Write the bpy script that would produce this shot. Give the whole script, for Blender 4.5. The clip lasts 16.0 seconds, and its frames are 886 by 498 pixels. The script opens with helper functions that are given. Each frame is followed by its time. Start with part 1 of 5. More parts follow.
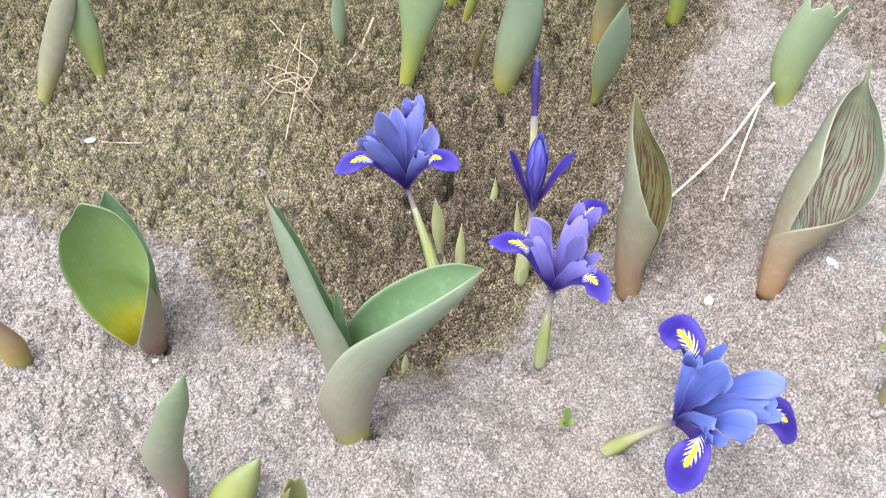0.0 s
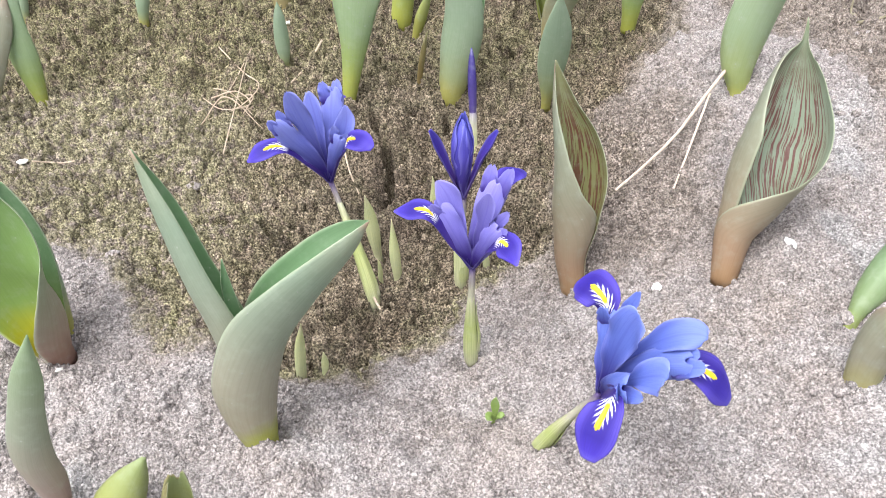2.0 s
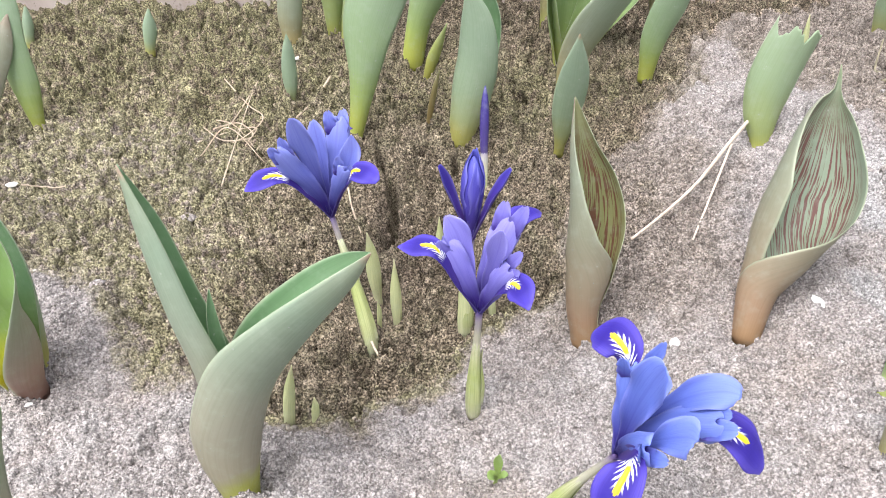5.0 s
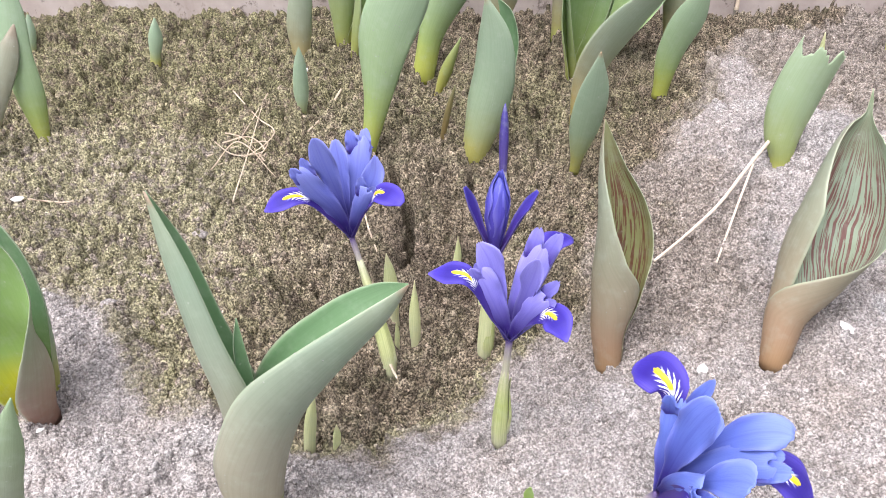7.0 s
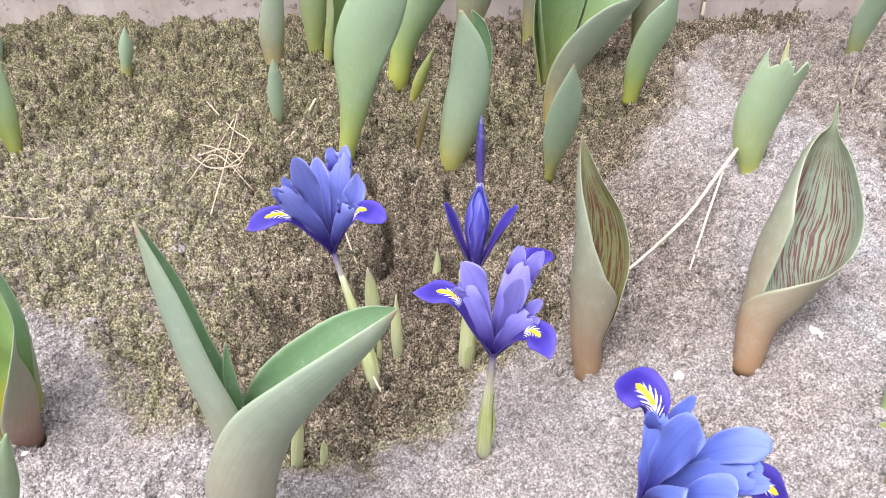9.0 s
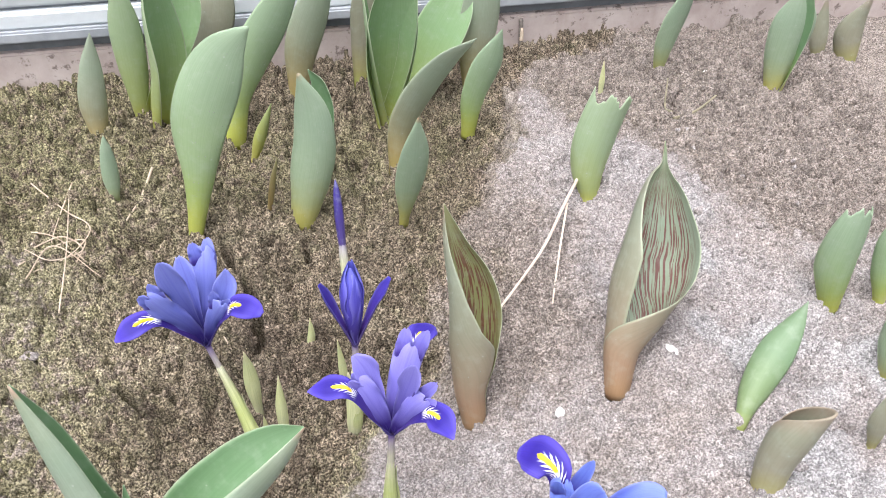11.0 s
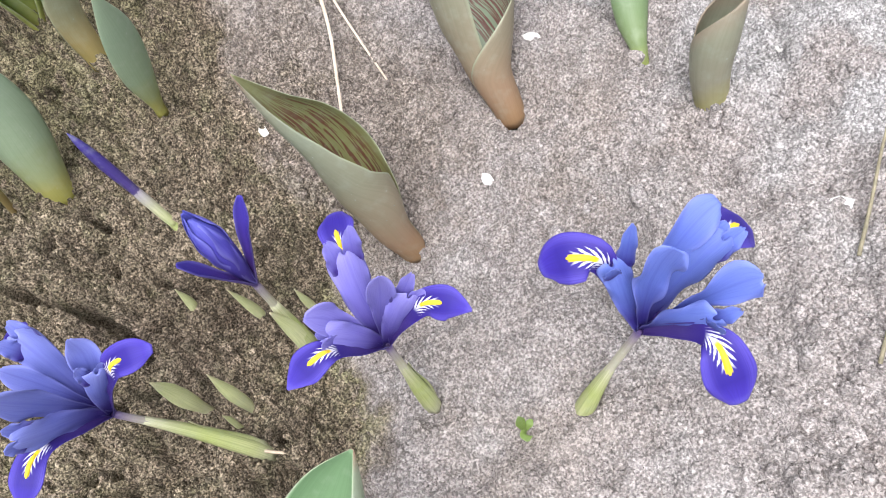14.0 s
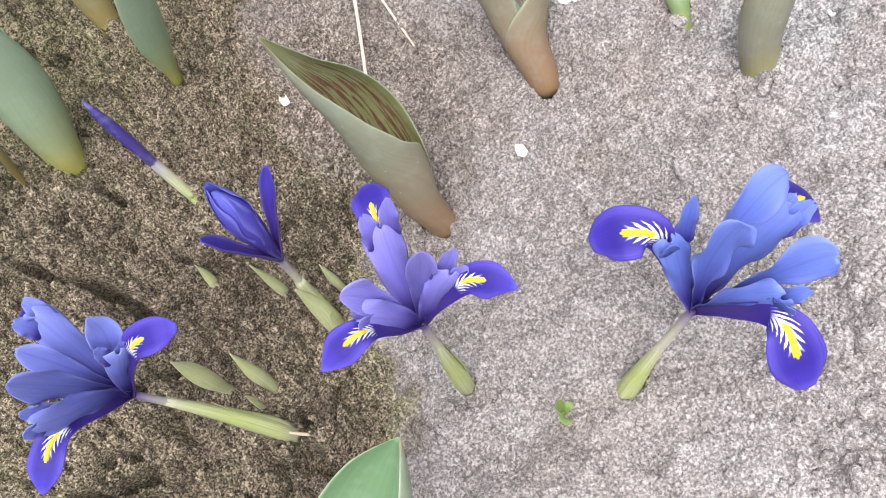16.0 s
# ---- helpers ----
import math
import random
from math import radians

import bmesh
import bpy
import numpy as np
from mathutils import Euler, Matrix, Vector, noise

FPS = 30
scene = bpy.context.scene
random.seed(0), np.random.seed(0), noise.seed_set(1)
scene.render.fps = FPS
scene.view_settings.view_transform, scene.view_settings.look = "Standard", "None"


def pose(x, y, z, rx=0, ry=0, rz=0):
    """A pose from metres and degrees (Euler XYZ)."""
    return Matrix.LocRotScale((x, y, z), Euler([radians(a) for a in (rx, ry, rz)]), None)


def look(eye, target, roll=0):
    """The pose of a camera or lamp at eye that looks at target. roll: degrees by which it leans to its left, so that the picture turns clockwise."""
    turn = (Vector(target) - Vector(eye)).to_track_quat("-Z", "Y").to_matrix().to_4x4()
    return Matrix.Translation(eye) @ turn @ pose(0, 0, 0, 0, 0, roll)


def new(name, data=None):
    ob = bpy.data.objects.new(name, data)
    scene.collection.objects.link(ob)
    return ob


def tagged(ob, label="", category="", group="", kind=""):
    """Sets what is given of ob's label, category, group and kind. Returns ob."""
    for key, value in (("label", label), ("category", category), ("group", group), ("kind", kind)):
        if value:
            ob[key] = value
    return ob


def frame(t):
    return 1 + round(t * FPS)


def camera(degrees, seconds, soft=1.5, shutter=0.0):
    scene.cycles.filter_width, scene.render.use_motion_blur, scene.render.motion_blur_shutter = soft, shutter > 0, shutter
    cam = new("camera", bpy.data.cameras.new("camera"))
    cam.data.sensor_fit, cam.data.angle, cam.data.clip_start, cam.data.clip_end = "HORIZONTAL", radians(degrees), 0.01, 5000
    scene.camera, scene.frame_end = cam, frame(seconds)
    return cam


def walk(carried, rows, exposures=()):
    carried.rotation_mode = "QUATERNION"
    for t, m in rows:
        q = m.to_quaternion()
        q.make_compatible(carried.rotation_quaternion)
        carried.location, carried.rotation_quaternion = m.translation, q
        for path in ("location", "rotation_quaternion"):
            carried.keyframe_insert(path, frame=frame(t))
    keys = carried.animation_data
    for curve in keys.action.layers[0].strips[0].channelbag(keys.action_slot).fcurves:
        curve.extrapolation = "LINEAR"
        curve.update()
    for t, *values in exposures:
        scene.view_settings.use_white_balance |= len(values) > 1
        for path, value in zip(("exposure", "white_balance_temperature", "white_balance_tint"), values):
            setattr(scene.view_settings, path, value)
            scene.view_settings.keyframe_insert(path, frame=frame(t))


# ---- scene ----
cam = camera(57.0, 16.0, soft=1.0)
PATH = [
    (0, (0.07015, 0.04360, 0.37259), (0.04879, 0.31574, 0.03392), -3.39),
    (0.5, (0.08119, 0.03547, 0.34826), (0.05100, 0.31406, 0.01554), -5.10),
    (1, (0.09213, 0.02820, 0.33034), (0.05980, 0.31997, 0.00932), -5.82),
    (1.5, (0.10605, 0.02656, 0.32097), (0.07215, 0.32676, 0.00799), -6.49),
    (2, (0.12000, 0.02569, 0.31185), (0.08459, 0.33440, 0.00742), -6.81),
    (2.5, (0.12757, 0.02543, 0.30791), (0.09551, 0.33892, 0.00803), -6.23),
    (3, (0.13143, 0.02768, 0.30459), (0.09882, 0.34440, 0.00819), -5.91),
    (3.5, (0.13014, 0.03044, 0.30002), (0.09515, 0.35022, 0.00722), -5.75),
    (4, (0.12622, 0.03384, 0.29667), (0.09006, 0.35603, 0.00664), -5.35),
    (4.5, (0.12068, 0.03621, 0.29344), (0.08542, 0.36160, 0.00690), -4.66),
    (5, (0.11514, 0.03924, 0.29065), (0.08046, 0.36784, 0.00773), -4.00),
    (7.5, (0.09603, 0.05076, 0.29416), (0.06831, 0.38105, 0.01241), -2.82),
    (8, (0.09538, 0.04971, 0.29541), (0.07004, 0.37720, 0.01022), -3.33),
    (8.5, (0.09506, 0.04960, 0.29755), (0.07438, 0.37735, 0.01230), -3.26),
    (10.8, (0.07692, 0.07218, 0.33670), (0.13903, 0.39678, 0.05384), 1.30),
    (11, (0.07731, 0.07293, 0.33691), (0.15215, 0.38919, 0.04776), 0.38),
    (11.5, (0.07059, 0.07917, 0.33882), (0.17475, 0.36257, 0.02568), -3.48),
    (12, (0.06554, 0.09888, 0.33633), (0.18357, 0.33611, -0.00866), -9.70),
    (12.5, (0.06756, 0.11369, 0.32867), (0.17909, 0.32070, -0.03731), -18.18),
    (13, (0.06902, 0.13133, 0.31890), (0.17870, 0.32319, -0.05578), -23.36),
    (13.5, (0.07285, 0.14910, 0.31294), (0.17963, 0.33069, -0.06766), -25.67),
    (14, (0.07501, 0.16381, 0.31056), (0.17683, 0.33594, -0.07575), -26.30),
    (14.5, (0.07346, 0.17039, 0.30566), (0.17355, 0.34017, -0.08213), -26.64),
    (15, (0.07211, 0.17378, 0.30227), (0.16997, 0.34313, -0.08629), -27.14),
    (15.5, (0.07221, 0.17683, 0.30086), (0.16592, 0.34480, -0.08931), -27.89),
    (16, (0.07146, 0.17870, 0.29924), (0.16214, 0.34625, -0.09183), -28.08),
]
walk(cam, [(t, look(eye, target, roll)) for t, eye, target, roll in PATH], exposures=[(0.0, 0.99, 6330, 9.5), (4.0, 1.05, 6310, 9.5), (5.0, 1.06, 6300, 9.5), (7.5, 1.10, 6270, 13.0), (8.5, 1.10, 6270, 13.0), (11.0, 1.02, 6250, 11.5), (12.5, 0.82, 6270, 9.5), (14.0, 0.79, 6290, 9.5), (16.0, 0.79, 6300, 9.5)])

# ---- world and light: a bright overcast day ----
world = bpy.data.worlds.new("overcast_sky")
scene.world = world
world.use_nodes = True
wn = world.node_tree
sky = wn.nodes.new("ShaderNodeTexSky")
sky.sky_type = "NISHITA"
sky.sun_disc = False
sky.sun_elevation = radians(73)
sky.sun_rotation = radians(-135)
sky.dust_density = 6.0
veil = wn.nodes.new("ShaderNodeHueSaturation")
veil.inputs["Saturation"].default_value = 0.22
wn.links.new(sky.outputs[0], veil.inputs["Color"])
wn.links.new(veil.outputs[0], wn.nodes["Background"].inputs[0])
wn.nodes["Background"].inputs[1].default_value = 0.188
sun_data = bpy.data.lights.new("sun", "SUN")
sun_data.energy = 1.35
sun_data.angle = radians(55)
sun_data.color = (1.0, 0.98, 0.955)
sun = new("sun", sun_data)
sun.matrix_world = look((-0.40, -0.20, 2.4), (0.1, 0.3, 0.0))


# ---- materials ----
class Nodes:
    """A short way to write node trees."""

    def __init__(self, name):
        self.mat = bpy.data.materials.new(name)
        self.mat.use_nodes = True
        self.tree = self.mat.node_tree
        self.bsdf = self.tree.nodes["Principled BSDF"]
        self.out = self.tree.nodes["Material Output"]

    def add(self, kind, ins=(), **props):
        n = self.tree.nodes.new("ShaderNode" + kind)
        for k, v in props.items():
            setattr(n, k, v)
        for k, v in dict(ins).items():
            self.put(v, n.inputs[k])
        return n

    def put(self, v, socket):
        if hasattr(v, "is_linked"):
            self.tree.links.new(v, socket)
        elif hasattr(v, "outputs"):
            self.tree.links.new(v.outputs[0], socket)
        else:
            socket.default_value = v

    def math(self, op, a, b=0.0, c=0.0):
        return self.add("Math", {0: a, 1: b, 2: c}, operation=op)

    def mix(self, fac, a, b, mode="MIX"):
        n = self.add("Mix", data_type="RGBA", blend_type=mode)
        self.put(fac, n.inputs[0])
        self.put(a, n.inputs[6])
        self.put(b, n.inputs[7])
        return n.outputs[2]

    def ramp(self, fac, stops):
        n = self.add("ValToRGB", {"Fac": fac})
        els = n.color_ramp.elements
        while len(els) < len(stops):
            els.new(0.5)
        for e, (p, c) in zip(els, stops):
            e.position = p
            e.color = (*c, 1) if len(c) == 3 else c
        return n.outputs[0]

    def smooth(self, v, lo, hi):
        return self.add("MapRange", {"Value": v, "From Min": lo, "From Max": hi}, interpolation_type="SMOOTHSTEP")

    def noise(self, vec, scale, detail=3.0, rough=0.55):
        ins = {"Scale": scale, "Detail": detail, "Roughness": rough}
        if vec is not None:
            ins["Vector"] = vec
        return self.add("TexNoise", ins)

    def finish(self, colour, rough=0.6, bump=None, strength=0.3, distance=0.001, thin=0.0, spec=0.5):
        self.put(colour, self.bsdf.inputs["Base Color"])
        self.put(rough, self.bsdf.inputs["Roughness"])
        self.bsdf.inputs["Specular IOR Level"].default_value = spec
        if bump is not None:
            b = self.add("Bump", {"Height": bump, "Strength": strength, "Distance": distance})
            self.put(b, self.bsdf.inputs["Normal"])
        if thin:
            tr = self.add("BsdfTranslucent", {"Color": colour})
            m = self.add("MixShader", {0: thin, 1: self.bsdf, 2: tr})
            self.put(m, self.out.inputs["Surface"])
        return self.mat


def soil_material(name, loose=False):
    n = Nodes(name)
    where = n.add("NewGeometry").outputs["Position"]
    moist = n.add("Attribute", attribute_name="moist").outputs["Fac"]
    broad = n.noise(where, 14.0, 4.0)
    mid = n.noise(where, 80.0, 4.0, 0.65)
    fine = n.noise(where, 620.0, 3.0, 0.7)
    bent = n.add("VectorMath", {0: where, 1: n.add("VectorMath", {0: n.noise(where, 900.0, 1.0).outputs["Color"], "Scale": 0.0007}, operation="SCALE")}, operation="ADD")
    small = n.add("TexVoronoi", {"Vector": bent, "Scale": 1050.0})
    large = n.noise(bent, 900.0, 2.0, 0.6)
    dry = n.ramp(fine, [(0.25, (0.250, 0.216, 0.207)), (0.47, (0.320, 0.287, 0.277)), (0.62, (0.365, 0.334, 0.326)), (0.80, (0.43, 0.405, 0.398))])
    dry = n.mix(n.math("MULTIPLY", n.smooth(broad, 0.45, 0.70), 0.55), dry, (0.290, 0.246, 0.220, 1))
    dry = n.mix(n.math("MULTIPLY", n.smooth(n.noise(where, 26.0, 4.0, 0.6), 0.50, 0.66), 0.5), dry, (0.385, 0.362, 0.356, 1))
    loam = n.ramp(fine, [(0.25, (0.150, 0.122, 0.108)), (0.5, (0.240, 0.203, 0.180)), (0.80, (0.37, 0.33, 0.30))])
    wet = n.ramp(fine, [(0.25, (0.105, 0.083, 0.062)), (0.45, (0.242, 0.190, 0.147)), (0.62, (0.322, 0.259, 0.205)), (0.80, (0.425, 0.362, 0.298))])
    wet = n.mix(n.math("MULTIPLY", n.smooth(mid, 0.45, 0.68), 0.50), wet, (0.150, 0.148, 0.084, 1))
    wet = n.mix(n.math("MULTIPLY", n.smooth(broad, 0.52, 0.68), 0.60), wet, (0.190, 0.142, 0.120, 1))
    clump = n.noise(where, 210.0, 3.0, 0.6)
    wet = n.mix(n.math("MULTIPLY", n.smooth(clump, 0.50, 0.34), 0.30), wet, (0.075, 0.058, 0.042, 1))
    wet = n.mix(n.math("MULTIPLY", n.smooth(clump, 0.58, 0.70), 0.25), wet, (0.28, 0.252, 0.205, 1))
    patch = n.noise(where, 24.0, 3.0, 0.6)
    wet = n.mix(n.math("MULTIPLY", n.smooth(patch, 0.52, 0.40), 0.35), wet, (0.110, 0.085, 0.060, 1))
    wet = n.mix(n.math("MULTIPLY", n.smooth(patch, 0.54, 0.66), 0.40), wet, (0.270, 0.230, 0.178, 1))
    loam = n.mix(n.math("MULTIPLY", n.smooth(clump, 0.50, 0.34), 0.45), loam, (0.13, 0.105, 0.088, 1))
    specks = n.noise(bent, 430.0, 3.0, 0.65)
    wet = n.mix(n.math("MULTIPLY", n.smooth(specks, 0.48, 0.37), 0.42), wet, (0.040, 0.032, 0.022, 1))
    loam = n.mix(n.math("MULTIPLY", n.smooth(specks, 0.46, 0.35), 0.20), loam, (0.085, 0.068, 0.055, 1))
    dry = n.mix(n.math("MULTIPLY", n.smooth(specks, 0.45, 0.34), 0.30), dry, (0.165, 0.140, 0.130, 1))
    moss = n.add("Attribute", attribute_name="moss").outputs["Fac"]
    film = n.math("MULTIPLY", moss, n.smooth(n.noise(where, 130.0, 4.0, 0.65), 0.38, 0.54))
    wet = n.mix(n.math("MULTIPLY", film, 0.72), wet, (0.250, 0.238, 0.128, 1))
    wet = n.mix(n.smooth(moist, 0.72, 1.0), wet, n.mix(1.0, wet, (0.86, 0.87, 0.84, 1), "MULTIPLY"))
    loam = n.mix(n.math("MULTIPLY", film, 0.65), loam, (0.255, 0.235, 0.135, 1))
    dry = n.mix(n.smooth(moist, -0.02, -0.32), dry, (0.372, 0.356, 0.354, 1))
    dry = n.mix(n.math("MULTIPLY", n.smooth(clump, 0.46, 0.32), 0.35), dry, (0.22, 0.195, 0.185, 1))
    edge = n.math("ADD", moist, n.math("MULTIPLY", n.math("SUBTRACT", mid, 0.5), 0.5))
    col = n.mix(n.smooth(edge, 0.08, 0.50), dry, loam)
    col = n.mix(n.smooth(edge, 0.50, 0.86), col, wet)
    cell = n.add("SeparateColor", {0: small.outputs["Color"]}).outputs[0]
    if loose:
        cell = n.add("NewGeometry").outputs["Random Per Island"]
    spread = n.math("ADD", 0.34, n.math("MULTIPLY", n.smooth(edge, 0.22, 0.80), 0.40))
    tone = n.math("MULTIPLY", n.math("ADD", 1.0, n.math("MULTIPLY", n.math("SUBTRACT", n.math("POWER", cell, 1.35), 0.43), spread)), n.add("MapRange", {"Value": n.smooth(large, 0.40, 0.60), "To Min": n.math("SUBTRACT", 0.56, n.math("MULTIPLY", n.smooth(edge, 0.35, 0.85), 0.26)), "To Max": n.math("ADD", 1.13, n.math("MULTIPLY", n.smooth(edge, 0.35, 0.85), 0.14))}))
    col = n.mix(1.0, col, n.add("CombineColor", {0: tone, 1: tone, 2: tone}).outputs[0], "MULTIPLY")
    return n.finish(col, 0.97, n.noise(bent, 1000.0, 1.0, 0.5), 0.75, 0.0016, spec=0.1)


def leaf_material(name, stops, veins=0.10, rim=(0.42, 0.47, 0.33), stripes=None, often=62.0, run=4.5, thin=0.34, rough=0.42):
    """Colours run from the base (0) to the tip (1) of the blade."""
    n = Nodes(name)
    uv = n.add("UVMap", uv_map="along")
    sep = n.add("SeparateXYZ", {0: uv})
    x, y = sep.outputs[0], sep.outputs[1]
    place = n.add("NewGeometry").outputs["Position"]
    blur = n.noise(place, 45.0, 3.0)
    y2 = n.math("ADD", y, n.math("MULTIPLY", n.math("SUBTRACT", blur, 0.5), 0.16))
    col = n.ramp(y2, stops)
    lines = n.noise(n.add("CombineXYZ", {0: n.math("MULTIPLY", x, 55.0), 1: n.math("MULTIPLY", y, 1.6), 2: 0.0}), 1.0, 3.0, 0.6)
    dark = n.mix(1.0, col, (0.72, 0.76, 0.68, 1), "MULTIPLY")
    col = n.mix(n.math("MULTIPLY", n.smooth(lines, 0.42, 0.62), veins * 2.2), col, dark)
    if stripes:
        wob = n.noise(n.add("CombineXYZ", {0: n.math("MULTIPLY", x, often), 1: n.math("MULTIPLY", y, run), 2: 3.0}), 1.0, 2.0, 0.55)
        mid = n.math("MULTIPLY", n.smooth(y, 0.16, 0.34), n.smooth(y, 1.0, 0.70))
        side = n.smooth(n.math("ABSOLUTE", n.math("SUBTRACT", x, 0.5)), 0.47, 0.36)
        m = n.math("MULTIPLY", n.smooth(wob, 0.485, 0.525), n.math("MULTIPLY", mid, side))
        col = n.mix(n.math("MULTIPLY", m, 0.92), col, (*stripes, 1))
    bloom = n.noise(place, 160.0, 4.0, 0.6)
    col = n.mix(n.math("MULTIPLY", n.smooth(bloom, 0.45, 0.75), 0.16), col, (0.50, 0.55, 0.47, 1))
    edge = n.smooth(n.math("ABSOLUTE", n.math("SUBTRACT", x, 0.5)), 0.478, 0.498)
    col = n.mix(n.math("MULTIPLY", edge, 0.6), col, (*rim, 1))
    drops = n.add("TexVoronoi", {"Vector": place, "Scale": 210.0})
    speck = n.math("MULTIPLY", n.smooth(drops.outputs["Distance"], 0.14, 0.06), n.smooth(bloom, 0.55, 0.6))
    col = n.mix(n.math("MULTIPLY", speck, 0.35), col, (0.55, 0.55, 0.50, 1))
    return n.finish(col, rough, lines, 0.22, 0.0006, thin=thin, spec=0.4)


def petal_material(name, root, body, tip, thin=0.22):
    n = Nodes(name)
    sep = n.add("SeparateXYZ", {0: n.add("UVMap", uv_map="along")})
    x, y = sep.outputs[0], sep.outputs[1]
    lines = n.noise(n.add("CombineXYZ", {0: n.math("MULTIPLY", x, 44.0), 1: n.math("MULTIPLY", y, 4.5), 2: n.math("MULTIPLY", n.add("ObjectInfo").outputs["Random"], 30.0)}), 1.0, 4.0, 0.65)
    col = n.ramp(y, [(0.0, root), (0.20, root), (0.42, tuple(0.45 * a + 0.55 * b for a, b in zip(root, body))), (0.66, body), (1.0, tip)])
    deep = n.mix(1.0, col, (0.66, 0.62, 0.84, 1), "MULTIPLY")
    col = n.mix(n.math("MULTIPLY", n.smooth(lines, 0.46, 0.70), 0.42), col, deep)
    away = n.math("ABSOLUTE", n.math("SUBTRACT", x, 0.5))
    pale = n.mix(0.22, col, (0.45, 0.45, 0.82, 1))
    col = n.mix(n.math("MULTIPLY", n.smooth(away, 0.30, 0.50), 0.55), col, pale)
    one = n.add("MapRange", {"Value": n.add("ObjectInfo").outputs["Random"], "To Min": 0.84, "To Max": 1.12})
    col = n.mix(1.0, col, n.add("CombineColor", {0: one, 1: one, 2: one}).outputs[0], "MULTIPLY")
    keel = n.smooth(away, 0.07, 0.0)
    col = n.mix(n.math("MULTIPLY", keel, 0.35), col, deep)
    return n.finish(col, 0.55, lines, 0.25, 0.0004, thin=thin, spec=0.25)


def fall_material():
    """The lower petals: a violet blade with a yellow ridge in a white field, streaked with violet."""
    n = Nodes("iris_fall")
    sep = n.add("SeparateXYZ", {0: n.add("UVMap", uv_map="along")})
    x, y = sep.outputs[0], sep.outputs[1]
    side = n.math("ABSOLUTE", n.math("SUBTRACT", x, 0.5))
    lines = n.noise(n.add("CombineXYZ", {0: n.math("MULTIPLY", x, 30.0), 1: n.math("MULTIPLY", y, 2.0), 2: 0.0}), 1.0, 3.0, 0.6)
    col = n.ramp(y, [(0.0, (0.050, 0.026, 0.16)), (0.40, (0.056, 0.034, 0.21)), (0.60, (0.030, 0.016, 0.20)), (0.86, (0.026, 0.014, 0.22)), (0.95, (0.050, 0.030, 0.34)), (1.0, (0.105, 0.085, 0.48))])
    rim = n.math("MULTIPLY", n.smooth(side, 0.20, 0.47), n.smooth(y, 0.58, 0.70))
    col = n.mix(n.math("MULTIPLY", rim, 0.62), col, (0.100, 0.074, 0.44, 1))
    col = n.mix(n.math("MULTIPLY", n.smooth(lines, 0.47, 0.65), 0.40), col, (0.030, 0.014, 0.20, 1))
    slant = n.math("ADD", n.math("MULTIPLY", y, 110.0), n.math("MULTIPLY", side, -50.0))
    comb = n.math("SINE", n.math("ADD", slant, n.math("MULTIPLY", lines, 5.0)))
    span = n.add("MapRange", {"Value": y, "From Min": 0.60, "From Max": 0.82, "To Min": 0.36, "To Max": 0.12})
    reach = n.math("MULTIPLY", span, n.math("ADD", 0.52, n.math("MULTIPLY", comb, 0.48)))
    field = n.math("MULTIPLY", n.smooth(n.math("SUBTRACT", reach, side), -0.03, 0.04), n.math("MULTIPLY", n.smooth(y, 0.57, 0.62), n.smooth(y, 0.81, 0.75)))
    col = n.mix(n.math("MULTIPLY", field, 0.92), col, (0.74, 0.74, 0.84, 1))
    wide = n.math("ADD", 0.066, n.math("MULTIPLY", n.math("SUBTRACT", lines, 0.5), 0.03))
    ridge = n.math("MULTIPLY", n.smooth(n.math("SUBTRACT", wide, side), -0.012, 0.012), n.math("MULTIPLY", n.smooth(y, 0.63, 0.66), n.smooth(y, 0.815, 0.80)))
    col = n.mix(ridge, col, (0.80, 0.58, 0.015, 1))
    return n.finish(col, 0.55, lines, 0.25, 0.0004, thin=0.18, spec=0.25)


def plain_material(name, a, b, scale=60.0, rough=0.7, bump=0.4, distance=0.001, metallic=0.0):
    n = Nodes(name)
    where = n.add("NewGeometry").outputs["Position"]
    big = n.noise(where, scale, 5.0, 0.6)
    col = n.ramp(big, [(0.32, a), (0.68, b)])
    n.bsdf.inputs["Metallic"].default_value = metallic
    return n.finish(col, rough, n.noise(where, scale * 6, 3.0), bump, distance)


def plinth_material():
    n = Nodes("stained_plinth")
    where = n.add("NewGeometry").outputs["Position"]
    blot = n.noise(where, 22.0, 5.0, 0.65)
    spots = n.noise(where, 95.0, 4.0, 0.7)
    col = n.ramp(blot, [(0.3, (0.36, 0.29, 0.265)), (0.55, (0.47, 0.40, 0.37)), (0.75, (0.54, 0.48, 0.455))])
    col = n.mix(n.math("MULTIPLY", n.smooth(spots, 0.57, 0.66), 0.8), col, (0.13, 0.10, 0.085, 1))
    drip = n.noise(n.add("Mapping", {"Vector": where, "Scale": (60.0, 60.0, 4.0)}), 1.0, 3.0)
    col = n.mix(n.math("MULTIPLY", n.smooth(drip, 0.58, 0.72), 0.35), col, (0.30, 0.23, 0.19, 1))
    return n.finish(col, 0.8, spots, 0.4, 0.002)


